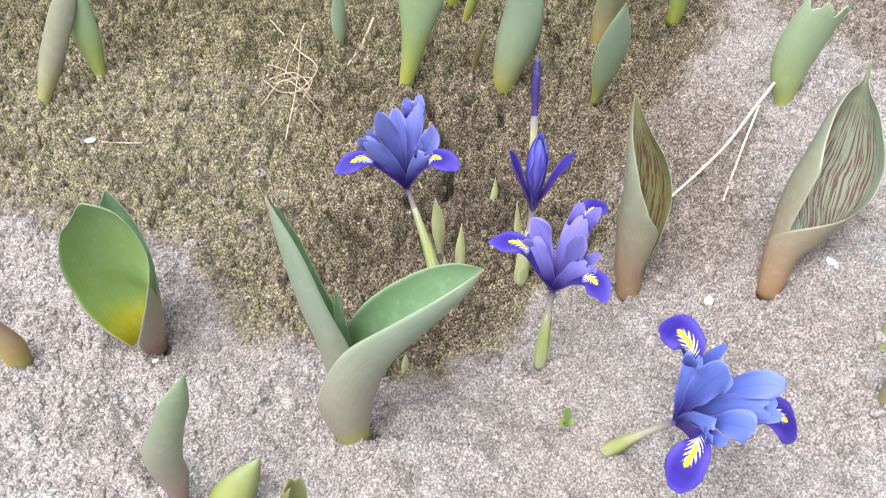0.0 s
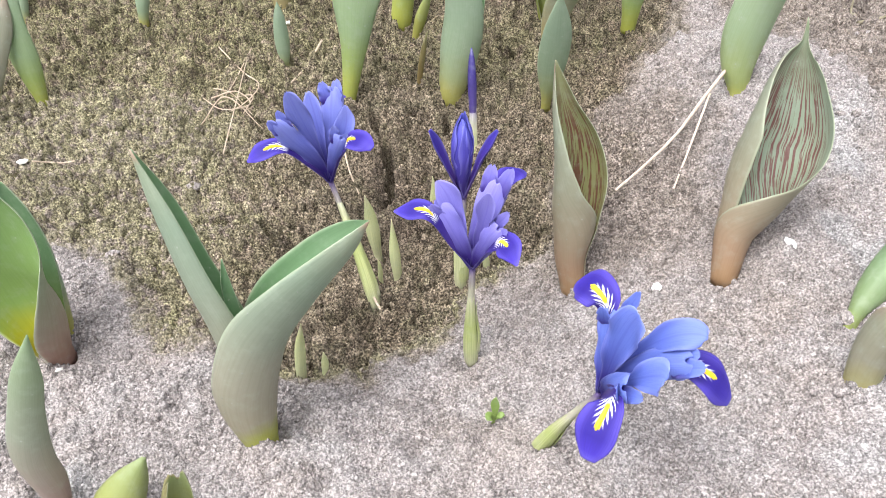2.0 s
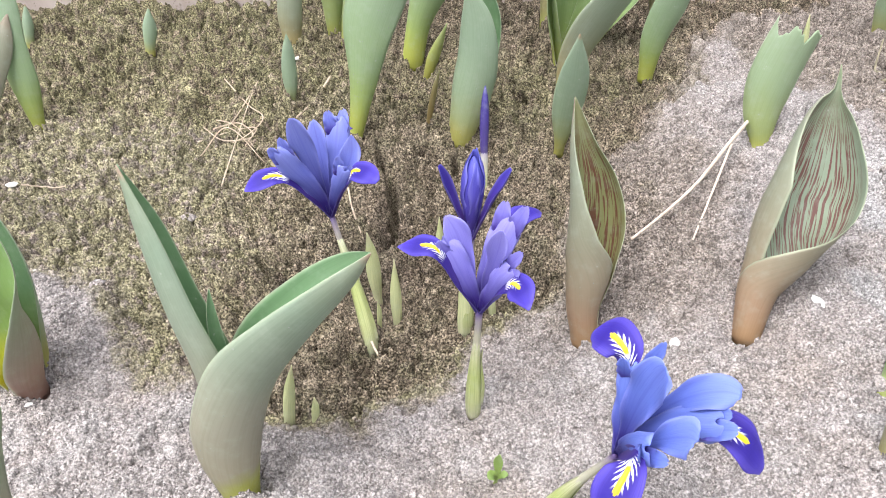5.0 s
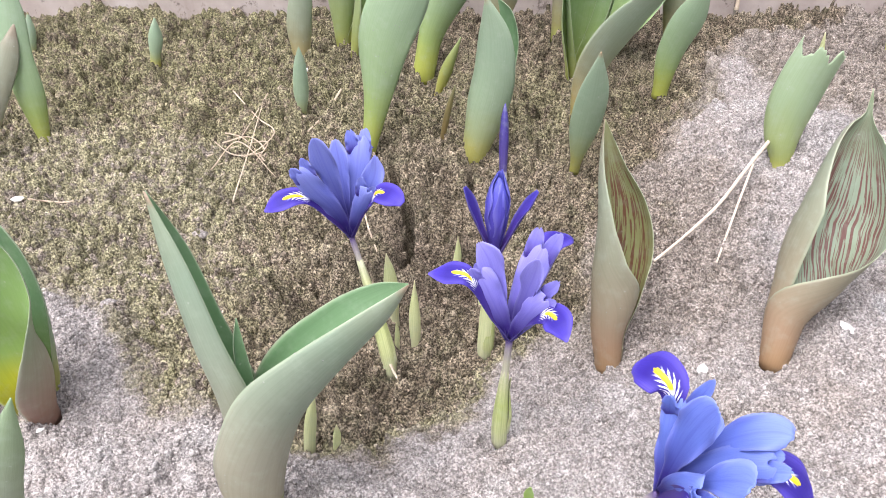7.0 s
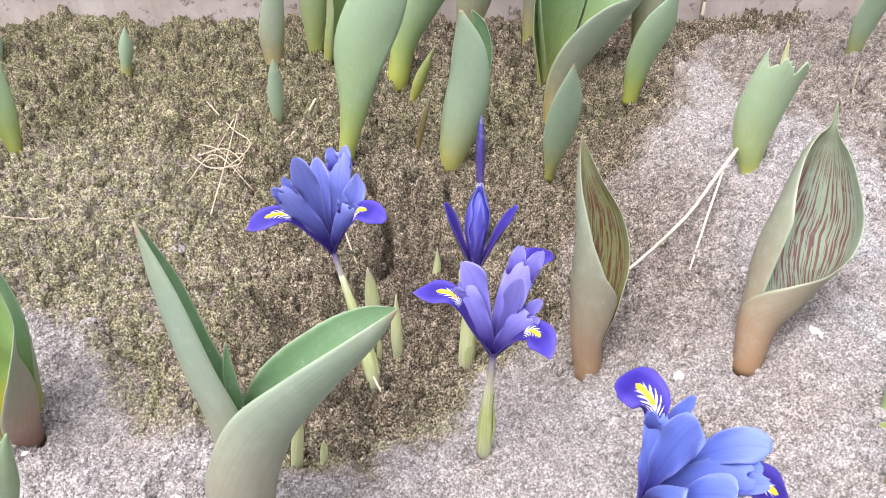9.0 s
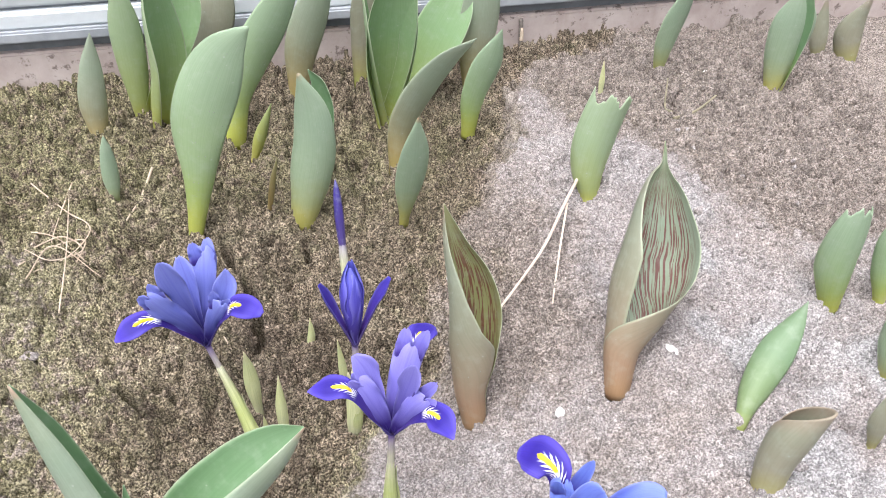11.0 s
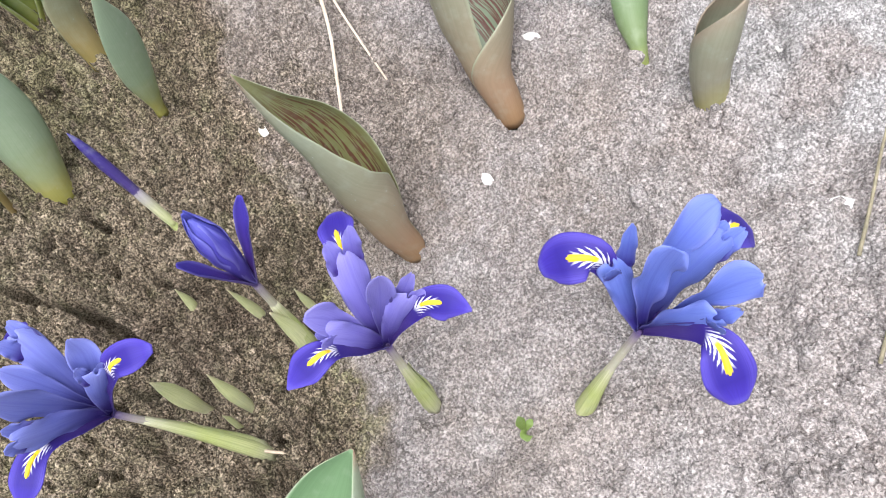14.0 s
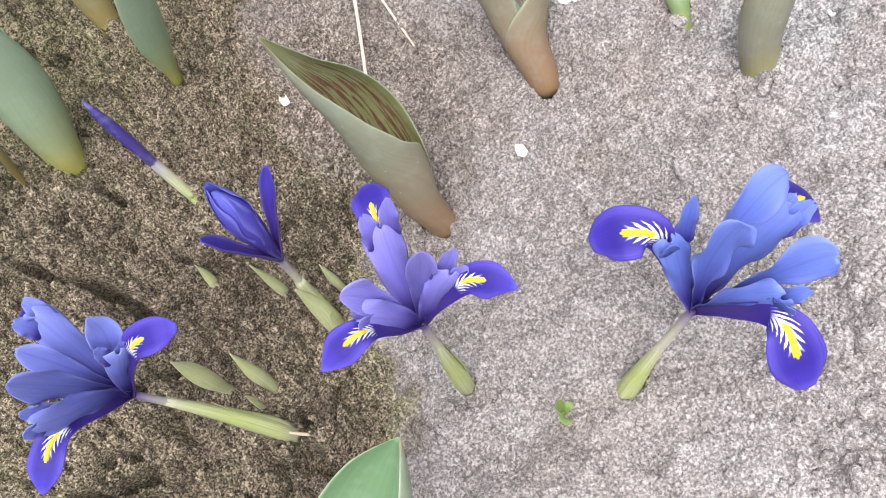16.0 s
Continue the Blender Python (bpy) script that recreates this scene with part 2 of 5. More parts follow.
SOIL = soil_material("bed_soil")
CRUMB = soil_material("loose_soil_crumbs", True)
GREEN_OUT = leaf_material("tulip_leaf_back", [(0.0, (0.456, 0.422, 0.103)), (0.12, (0.433, 0.410, 0.137)), (0.22, (0.365, 0.399, 0.205)), (0.36, (0.325, 0.405, 0.268)), (0.7, (0.319, 0.410, 0.291)), (0.96, (0.331, 0.416, 0.296)), (1.0, (0.388, 0.285, 0.182))])
GREEN_IN = leaf_material("tulip_leaf_face", [(0.0, (0.408, 0.456, 0.072)), (0.15, (0.228, 0.336, 0.096)), (0.5, (0.174, 0.306, 0.150)), (1.0, (0.198, 0.324, 0.174))])
BLUSH_OUT = leaf_material("blushed_leaf_back", [(0.0, (0.37, 0.225, 0.12)), (0.14, (0.345, 0.225, 0.145)), (0.30, (0.325, 0.268, 0.190)), (0.5, (0.295, 0.290, 0.212)), (0.75, (0.275, 0.300, 0.225)), (0.94, (0.30, 0.285, 0.21)), (1.0, (0.30, 0.20, 0.15))])
STRIPED_IN = leaf_material("striped_leaf_face", [(0.0, (0.26, 0.28, 0.17)), (0.3, (0.275, 0.335, 0.240)), (0.7, (0.300, 0.355, 0.265)), (1.0, (0.225, 0.28, 0.165))], stripes=(0.165, 0.060, 0.056), often=72.0, run=5.0)
DULL_STRIPED_IN = leaf_material("dull_striped_leaf_face", [(0.0, (0.27, 0.25, 0.08)), (0.3, (0.29, 0.28, 0.12)), (0.7, (0.29, 0.30, 0.14)), (1.0, (0.27, 0.28, 0.14))], stripes=(0.165, 0.062, 0.040), often=48.0, run=5.0)
MAUVE_OUT = leaf_material("mauve_leaf_back", [(0.0, (0.422, 0.461, 0.102)), (0.16, (0.384, 0.346, 0.154)), (0.4, (0.320, 0.301, 0.224)), (0.8, (0.301, 0.301, 0.224)), (1.0, (0.333, 0.269, 0.205))])
CUP_OUT = leaf_material("cup_leaf_back", [(0.0, (0.345, 0.184, 0.149)), (0.2, (0.380, 0.270, 0.241)), (0.55, (0.310, 0.333, 0.253)), (1.0, (0.253, 0.345, 0.196))])
CUP_IN = leaf_material("cup_leaf_face", [(0.0, (0.184, 0.196, 0.023)), (0.10, (0.345, 0.299, 0.017)), (0.20, (0.414, 0.425, 0.034)), (0.33, (0.270, 0.403, 0.115)), (1.0, (0.224, 0.368, 0.138))])
SPROUT = leaf_material("young_sprout", [(0.0, (0.74, 0.72, 0.50)), (0.35, (0.70, 0.71, 0.42)), (0.8, (0.64, 0.66, 0.36)), (1.0, (0.70, 0.64, 0.44))], veins=0.3, thin=0.34)
YELLOW = leaf_material("yellow_green_sprout", [(0.0, (0.437, 0.380, 0.069)), (0.5, (0.339, 0.362, 0.109)), (1.0, (0.287, 0.345, 0.149))])
LIME_OUT = leaf_material("lime_leaf_back", [(0.0, (0.504, 0.504, 0.084)), (0.13, (0.420, 0.456, 0.108)), (0.24, (0.336, 0.420, 0.144)), (0.40, (0.324, 0.426, 0.228)), (0.7, (0.314, 0.414, 0.266)), (1.0, (0.318, 0.414, 0.282))])
SPREAD_OUT = leaf_material("spread_leaf_back", [(0.0, (0.42, 0.42, 0.065)), (0.115, (0.40, 0.40, 0.095)), (0.18, (0.378, 0.336, 0.247)), (0.38, (0.362, 0.341, 0.263)), (0.62, (0.299, 0.347, 0.263)), (0.8, (0.275, 0.347, 0.257)), (0.97, (0.284, 0.326, 0.231)), (1.0, (0.378, 0.263, 0.189))])
GREY_OUT = leaf_material("greyed_leaf_back", [(0.0, (0.479, 0.376, 0.125)), (0.16, (0.433, 0.342, 0.160)), (0.34, (0.342, 0.325, 0.205)), (0.50, (0.342, 0.370, 0.268)), (0.7, (0.336, 0.393, 0.291)), (1.0, (0.342, 0.388, 0.296))])
MID_GREEN = leaf_material("mid_green_leaf", [(0.0, (0.40, 0.44, 0.12)), (0.15, (0.215, 0.285, 0.125)), (0.6, (0.180, 0.270, 0.150)), (1.0, (0.180, 0.262, 0.150))])
OLIVE = leaf_material("olive_brown_sprout", [(0.0, (0.30, 0.20, 0.08)), (0.5, (0.22, 0.17, 0.07)), (1.0, (0.24, 0.22, 0.10))])
STUB = leaf_material("brown_yellow_sprout", [(0.0, (0.40, 0.36, 0.07)), (0.3, (0.42, 0.33, 0.10)), (0.7, (0.36, 0.24, 0.15)), (1.0, (0.30, 0.19, 0.14))])
CLUMP_IN = leaf_material("clump_leaf_face", [(0.0, (0.470, 0.470, 0.090)), (0.2, (0.302, 0.392, 0.134)), (0.6, (0.263, 0.398, 0.202)), (1.0, (0.291, 0.414, 0.235))], rim=(0.52, 0.56, 0.42))
CLUMP_OUT = leaf_material("clump_leaf_back", [(0.0, (0.493, 0.482, 0.101)), (0.2, (0.370, 0.426, 0.168)), (0.6, (0.347, 0.437, 0.263)), (1.0, (0.358, 0.448, 0.291))], rim=(0.52, 0.56, 0.42))
SHEATH = leaf_material("iris_sheath", [(0.0, (0.68, 0.66, 0.48)), (0.22, (0.56, 0.58, 0.30)), (0.6, (0.47, 0.52, 0.20)), (1.0, (0.60, 0.58, 0.40))], veins=0.42)
TUBE = leaf_material("iris_flower_tube", [(0.0, (0.60, 0.58, 0.42)), (0.60, (0.56, 0.53, 0.42)), (0.82, (0.47, 0.44, 0.34)), (0.94, (0.30, 0.25, 0.30)), (1.0, (0.10, 0.06, 0.20))], veins=0.2)
FALL = fall_material()
RIDGE = plain_material("yellow_ridge", (0.78, 0.52, 0.01), (0.88, 0.66, 0.03), 900.0, 0.6, 0.5, 0.0004)
PETAL = petal_material("iris_petal", (0.045, 0.025, 0.20), (0.182, 0.160, 0.520), (0.262, 0.240, 0.625))
PETAL_MIX = petal_material("iris_petal_blue_violet", (0.040, 0.025, 0.20), (0.158, 0.184, 0.550), (0.240, 0.272, 0.670))
PETAL_BLUE = petal_material("iris_petal_blue", (0.034, 0.026, 0.20), (0.105, 0.150, 0.490), (0.155, 0.212, 0.600))
PETAL_BACK = petal_material("iris_petal_back", (0.045, 0.022, 0.22), (0.085, 0.060, 0.38), (0.075, 0.045, 0.36))
PETAL_DARK = petal_material("iris_petal_dark", (0.050, 0.022, 0.15), (0.042, 0.024, 0.22), (0.054, 0.040, 0.31), thin=0.12)
PETAL_BUD = petal_material("iris_petal_unopened", (0.040, 0.024, 0.17), (0.060, 0.050, 0.31), (0.082, 0.088, 0.40), thin=0.12)
PALE_SHEATH = leaf_material("papery_bud_sheath", [(0.0, (0.52, 0.55, 0.27)), (0.4, (0.58, 0.57, 0.38)), (0.75, (0.44, 0.40, 0.42)), (1.0, (0.20, 0.16, 0.34))], veins=0.3)
BUD = leaf_material("iris_bud", [(0.0, (0.46, 0.42, 0.38)), (0.12, (0.28, 0.24, 0.30)), (0.26, (0.055, 0.036, 0.15)), (0.7, (0.030, 0.018, 0.15)), (1.0, (0.028, 0.016, 0.17))], veins=0.3, rim=(0.05, 0.03, 0.2), thin=0.06)
DEW = plain_material("dew_drops", (0.34, 0.36, 0.31), (0.44, 0.45, 0.40), 300.0, 0.08, 0.0)
STRAW = plain_material("dry_straw", (0.36, 0.275, 0.20), (0.50, 0.41, 0.32), 160.0, 0.8)
DRY_STALK = plain_material("pale_dry_stalk", (0.44, 0.35, 0.275), (0.62, 0.52, 0.43), 200.0, 0.8)
PEG = plain_material("weathered_peg", (0.10, 0.085, 0.075), (0.21, 0.18, 0.155), 300.0, 0.85)
TWIG = plain_material("dry_twig", (0.15, 0.13, 0.085), (0.27, 0.24, 0.16), 220.0, 0.85)
CHIP = plain_material("white_chip", (0.60, 0.57, 0.54), (0.76, 0.74, 0.71), 300.0, 0.8)
PLINTH = plinth_material()
FLASHING = plain_material("grey_metal_strip", (0.24, 0.26, 0.28), (0.36, 0.375, 0.40), 40.0, 0.5, 0.2)
WHITE_PAINT = plain_material("white_frame_paint", (0.50, 0.53, 0.55), (0.60, 0.63, 0.65), 30.0, 0.45, 0.15)
GREY_PAINT = plain_material("greyish_wall_paint", (0.33, 0.35, 0.36), (0.43, 0.45, 0.46), 30.0, 0.55, 0.15)
# dark grey for the joint, and for the shade painted into the recess
DARK_STRIP = plain_material("dark_grey_strip", (0.13, 0.14, 0.155), (0.21, 0.22, 0.24), 50.0, 0.6, 0.2)


# ---- mesh helpers ----
def mesh_object(name, verts, faces, materials, slots=None, uvs=None, smooth=True, parent=None):
    me = bpy.data.meshes.new(name)
    me.from_pydata([tuple(v) for v in verts], [], faces)
    for m in materials:
        me.materials.append(m)
    if slots is not None:
        me.polygons.foreach_set("material_index", slots)
    me.polygons.foreach_set("use_smooth", [smooth] * len(me.polygons))
    if uvs is not None:
        layer = me.uv_layers.new(name="along")
        loops = np.zeros(len(me.loops), dtype=np.int32)
        me.loops.foreach_get("vertex_index", loops)
        layer.data.foreach_set("uv", np.asarray(uvs, dtype=np.float32)[loops].ravel())
    me.update()
    ob = new(name, me)
    if parent is not None:
        ob.parent = parent
        ob.matrix_parent_inverse = parent.matrix_world.inverted()
    return ob


def curve_at(points, u):
    """Catmull-Rom through rows of numbers, at the parameters u (0 to 1), spaced by the length of the chords."""
    p = np.asarray(points, float)
    d = np.r_[0, np.cumsum(np.linalg.norm(np.diff(p[:, :3], axis=0), axis=1))]
    d /= d[-1]
    u = np.clip(np.asarray(u, float), 0, 1)
    i = np.clip(np.searchsorted(d, u, side="right") - 1, 0, len(p) - 2)
    s = ((u - d[i]) / (d[i + 1] - d[i]))[..., None]
    slope = np.empty_like(p)
    slope[1:-1] = (p[2:] - p[:-2]) / (d[2:] - d[:-2])[:, None]
    slope[0] = (p[1] - p[0]) / (d[1] - d[0])
    slope[-1] = (p[-1] - p[-2]) / (d[-1] - d[-2])
    h = (d[i + 1] - d[i])[..., None]
    return (2 * s**3 - 3 * s**2 + 1) * p[i] + (s**3 - 2 * s**2 + s) * h * slope[i] + (3 * s**2 - 2 * s**3) * p[i + 1] + (s**3 - s**2) * h * slope[i + 1]


def unit(v):
    return v / np.maximum(np.linalg.norm(v, axis=-1, keepdims=True), 1e-9)


def along(values, u):
    """A list of numbers at even steps, or of (u, number) pairs, read at u."""
    if isinstance(values[0], tuple):
        return np.interp(u, [p for p, _ in values], [q for _, q in values])
    return np.interp(u, np.linspace(0, 1, len(values)), values)


def blade(name, rows, face, curl, materials, parent, thick=0.0011, nu=36, nv=16, jag=0.0, wave=0.0, seed=1, spin=None, wrap=0.0, deep=False, slant=0.0, notch=0.0, peak=0.0, base=0.0):
    """A leaf or petal. rows: points of its middle line and half its width, from base to tip; face: where its inner side looks;
    curl: half the angle round which its section is rolled, from base to tip; spin: degrees by which the open side turns;
    wrap: how far one rim lies outside the other; deep: the width is that of the channel from keel to rim; materials: inner and outer;
    base: the share of the length that is a base of its own."""
    rnd = np.random.RandomState(seed)
    v = np.linspace(-1, 1, nv + 1)
    u = np.linspace(0, 1, nu + 1)
    u = 1 - (1 - u) ** 1.15
    bite = np.interp(v, np.linspace(-1, 1, 9), rnd.rand(9)) + 0.35 * rnd.rand(nv + 1)
    U = u[:, None] * (1 - jag * bite[None, :] - abs(slant) * (1 - math.copysign(1, slant) * v[None, :]) / 2 - peak * v[None, :] ** 2 - notch * np.exp(-((v[None, :] / 0.30) ** 2)))
    full = curve_at(rows, U)
    c, hw = full[..., :3], np.maximum(full[..., 3], 0.00012)
    e = 1e-3
    tang = unit(curve_at(rows, np.minimum(U + e, 1))[..., :3] - curve_at(rows, np.maximum(U - e, 0))[..., :3])
    n = np.asarray(face, float) - tang * (tang @ np.asarray(face, float))[..., None]
    n = unit(n)
    if spin is not None:
        a = np.radians(along(spin, U))[..., None]
        n = np.cos(a) * n + np.sin(a) * np.cross(tang, n)
    x = np.cross(tang, n)
    theta = along(curl, U)
    way = np.where(theta < 0, -1.0, 1.0)
    theta = np.maximum(np.abs(theta), 0.03)
    r = 2 * hw / (1 - np.cos(theta)) if deep else hw / np.where(theta < np.pi / 2, np.sin(theta), 1.0)
    r = r * (1 + wrap * v[None, :])
    phi = v[None, :] * theta
    drop = way * r * (1 - np.cos(theta)) / 2
    ripple = wave * hw * np.abs(v)[None, :] ** 3 * np.sin(U * 17 + 3 * v[None, :] + seed)
    inner = c + (r * np.sin(phi))[..., None] * x + (way * r * (1 - np.cos(phi)) - drop + ripple)[..., None] * n
    nrm = np.cos(phi)[..., None] * n - (way * np.sin(phi))[..., None] * x
    t = thick * (1 - 0.75 * np.abs(v)[None, :] ** 2.5) * np.minimum(1, 0.25 + hw / 0.004)
    outer = inner - t[..., None] * nrm
    w = nv + 1
    count = (nu + 1) * w
    verts = np.concatenate([inner.reshape(-1, 3), outer.reshape(-1, 3)])
    uv = np.stack([np.broadcast_to((v[None, :] + 1) / 2, U.shape), np.broadcast_to(u[:, None], U.shape)], -1).reshape(-1, 2)
    faces, slots = [], []
    for i in range(nu):
        for j in range(nv):
            a = i * w + j
            faces += [(a, a + w, a + w + 1, a + 1), (count + a, count + a + 1, count + a + w + 1, count + a + w)]
            slots += [0, 1]
        a = i * w
        faces += [(a, count + a, count + a + w, a + w), (a + nv, a + nv + w, count + a + nv + w, count + a + nv)]
        slots += [1, 1]
    for j in range(nv):
        a, b = j, nu * w + j
        faces += [(a, a + 1, count + a + 1, count + a), (b, count + b, count + b + 1, b + 1)]
        slots += [1, 1]
    uv = np.concatenate([uv, uv])
    if not base:
        return mesh_object(name, verts, faces, list(materials), slots, uv, parent=parent)
    whole = bpy.data.meshes.new(name)
    whole.from_pydata([tuple(p) for p in verts], [], faces)
    normals = np.array([p.normal for p in whole.vertices])
    bpy.data.meshes.remove(whole)
    cut = int(np.searchsorted(u, base)) * w
    first = np.array([min(p % count for p in f) < cut for f in faces])
    for part_name, pick in (("leaf_base", first), (name, ~first)):
        chosen = [f for f, p in zip(faces, pick) if p]
        used = sorted({p for f in chosen for p in f})
        place = {p: i for i, p in enumerate(used)}
        ob = mesh_object(part_name, verts[used], [tuple(place[p] for p in f) for f in chosen], list(materials), [q for q, p in zip(slots, pick) if p], uv[used], parent=parent)
        ob.data.normals_split_custom_set_from_vertices([tuple(q) for q in normals[used]])
    return ob


def tube(name, rows, material, parent=None, sides=10, steps=18, ridged=0.0):
    """A round stalk along rows of (x, y, z, radius), closed at both ends."""
    u = np.linspace(0, 1, steps + 1)
    full = curve_at(rows, u)
    c, r = full[:, :3], np.maximum(full[:, 3], 0.0001)
    tang = unit(np.gradient(c, axis=0))
    a = unit(np.cross(tang, np.array([0.31, 0.17, 0.93]) if abs(tang[0][2]) < 0.9 else np.array([1.0, 0.2, 0.0])))
    b = np.cross(tang, a)
    ang = np.linspace(0, 2 * np.pi, sides, endpoint=False)
    rr = r[:, None] * (1 + ridged * np.cos(5 * ang)[None, :])
    ring = c[:, None] + rr[..., None] * (np.cos(ang)[None, :, None] * a[:, None] + np.sin(ang)[None, :, None] * b[:, None])
    verts = np.concatenate([ring.reshape(-1, 3), c[:1], c[-1:]])
    uv = np.concatenate([np.stack([np.tile(np.arange(sides) / sides * 0.8 + 0.1, steps + 1), np.repeat(u, sides)], -1), [[0.5, 0], [0.5, 1]]])
    faces = [(i * sides + j, i * sides + (j + 1) % sides, (i + 1) * sides + (j + 1) % sides, (i + 1) * sides + j) for i in range(steps) for j in range(sides)]
    end = steps * sides
    faces += [((j + 1) % sides, j, len(verts) - 2) for j in range(sides)] + [(end + j, end + (j + 1) % sides, len(verts) - 1) for j in range(sides)]
    return mesh_object(name, verts, faces, [material], None, uv, parent=parent)


def thing(name, place, label, category, group=""):
    ob = new(name)
    ob.empty_display_size = 0.01
    ob.location = place
    bpy.context.view_layer.update()
    return tagged(ob, label, category, group)


# ---- the bed of soil ----
LATTICE = np.random.RandomState(11).rand(256, 256)


def value_noise(x, y, size, shift=0):
    x, y = np.asarray(x) / size + 17.3 * shift + 40, np.asarray(y) / size + 9.1 * shift + 40
    i, j = np.floor(x).astype(int), np.floor(y).astype(int)
    s, t = x - i, y - j
    s, t = s * s * (3 - 2 * s), t * t * (3 - 2 * t)
    g = lambda a, b: LATTICE[a % 256, b % 256]
    return (g(i, j) * (1 - s) + g(i + 1, j) * s) * (1 - t) + (g(i, j + 1) * (1 - s) + g(i + 1, j + 1) * s) * t - 0.5


def hump(x, y, cx, cy, sx, sy):
    return np.exp(-(((x - cx) / sx) ** 2) - ((y - cy) / sy) ** 2)


def broad_rise(x, y):
    return (0.003 - 0.026 * hump(x, y, 0.06, 0.335, 0.075, 0.065) + 0.020 * hump(x, y, 0.31, 0.15, 0.16, 0.12)
            + 0.022 * hump(x, y, 0.28, 0.47, 0.10, 0.07) - 0.012 * hump(x, y, 0.13, 0.50, 0.06, 0.06) + 0.008 * hump(x, y, -0.2, 0.42, 0.15, 0.15))


# the outline of the watered soil, in plan
DAMP = [(-1.2, 0.40), (-0.36, 0.38), (-0.225, 0.366), (-0.188, 0.353), (-0.114, 0.341), (-0.074, 0.292), (-0.02, 0.279), (0.021, 0.262), (0.048, 0.261),
        (0.078, 0.288), (0.096, 0.319), (0.135, 0.345), (0.150, 0.392), (0.185, 0.455), (0.215, 0.505), (0.245, 0.545), (0.255, 0.60), (0.30, 0.64), (0.36, 0.66), (0.40, 0.72), (-1.2, 0.75)]
CRACKS = [[(-0.045, 0.509), (-0.0264, 0.494), (-0.0116, 0.4872), (0.0057, 0.4889), (0.0118, 0.4838)], [(0.0335, 0.4734), (0.0371, 0.4525), (0.0458, 0.4328), (0.0475, 0.4238), (0.0485, 0.3995), (0.0492, 0.3949)],
          [(0.0346, 0.4662), (0.049, 0.464), (0.0631, 0.4749)], [(0.0812, 0.4697), (0.0824, 0.4567)], [(0.0761, 0.4149), (0.078, 0.4064)], [(-0.022, 0.372), (0.0, 0.358)], [(0.036, 0.455), (0.0335, 0.4734)],
          [(-0.051, 0.536), (-0.044, 0.522), (-0.035, 0.511), (-0.024, 0.500)], [(0.052, 0.470), (0.060, 0.461), (0.067, 0.457), (0.073, 0.450)], [(0.022, 0.384), (0.031, 0.386), (0.036, 0.380)],
          [(-0.026, 0.378), (-0.018, 0.374), (-0.006, 0.377)], [(0.002, 0.370), (0.008, 0.366)], [(0.0485, 0.3995), (0.058, 0.402), (0.064, 0.396)], [(0.040, 0.300), (0.047, 0.292), (0.050, 0.284)]]
FURROWS = [(a, c, 0.0028 if k < 2 else 0.0021) for k, line in enumerate(CRACKS) for a, c in zip(line, line[1:])]
HOLES = [(0.042, 0.309, 0.008), (0.054, 0.322, 0.005), (0.016, 0.2215, 0.004), (-0.100, 0.2725, 0.004), (0.025, 0.482, 0.006), (0.274, 0.2745, 0.0035), (-0.0717, 0.4493, 0.006), (0.0688, 0.439, 0.004),
         (-0.0467, 0.374, 0.005), (-0.0148, 0.3667, 0.005), (0.224, 0.3105, 0.0035)]


def to_segment(x, y, a, b):
    dx, dy = b[0] - a[0], b[1] - a[1]
    k = np.clip(((x - a[0]) * dx + (y - a[1]) * dy) / (dx * dx + dy * dy), 0, 1)
    return np.hypot(x - a[0] - k * dx, y - a[1] - k * dy)


def near_bed(x, y):
    """1 over the planted bed, falling to 0 on the plain ground far round it."""
    return np.clip((1.5 - np.hypot(x - 0.1, y - 0.35)) / 0.7, 0, 1)


def dampness(x, y):
    inside = np.zeros(np.shape(x), bool)
    far = np.full(np.shape(x), 9.0)
    for a, b in zip(DAMP, DAMP[1:] + DAMP[:1]):
        far = np.minimum(far, to_segment(x, y, a, b))
        cross = (a[1] > y) != (b[1] > y)
        inside ^= cross & (x < (b[0] - a[0]) * (y - a[1]) / (b[1] - a[1] + 1e-12) + a[0])
    wob = 0.020 * value_noise(x, y, 0.035, 5) + 0.012 * value_noise(x, y, 0.012, 6)
    d = np.where(inside, far, -far) + wob
    k = np.clip(d / 0.045 + 0.5, 0, 1)
    wet = k * k * (3 - 2 * k)
    back = np.clip((x - 0.262 - 0.5 * np.maximum(0.60 - y, 0) + 0.9 * np.maximum(0.405 - y, 0) * -3 + wob) / 0.05 + 0.5, 0, 1)
    loam = np.maximum(0.50 * back, np.maximum(0.66 * hump(x, y, 0.172, 0.398, 0.080, 0.100), 0.30 * hump(x, y, 0.225, 0.270, 0.075, 0.070)) + 0.5 * wob / 0.03 * hump(x, y, 0.19, 0.36, 0.09, 0.12) * 0.25)
    drier = np.clip((0.02 - x + 1.5 * wob) / 0.10, 0, 1) * np.clip((0.56 - y) / 0.08, 0, 1)
    pale = 0.28 * hump(x, y, 0.33, 0.20, 0.10, 0.16) + 0.18 * hump(x, y, -0.10, 0.15, 0.16, 0.09) + 0.12 * hump(x, y, 0.31, 0.39, 0.035, 0.07)
    return (np.maximum(wet * (1 - 0.36 * drier), loam) - pale * (1 - wet) * (1 + 3 * value_noise(x, y, 0.02, 9))) * near_bed(x, y)


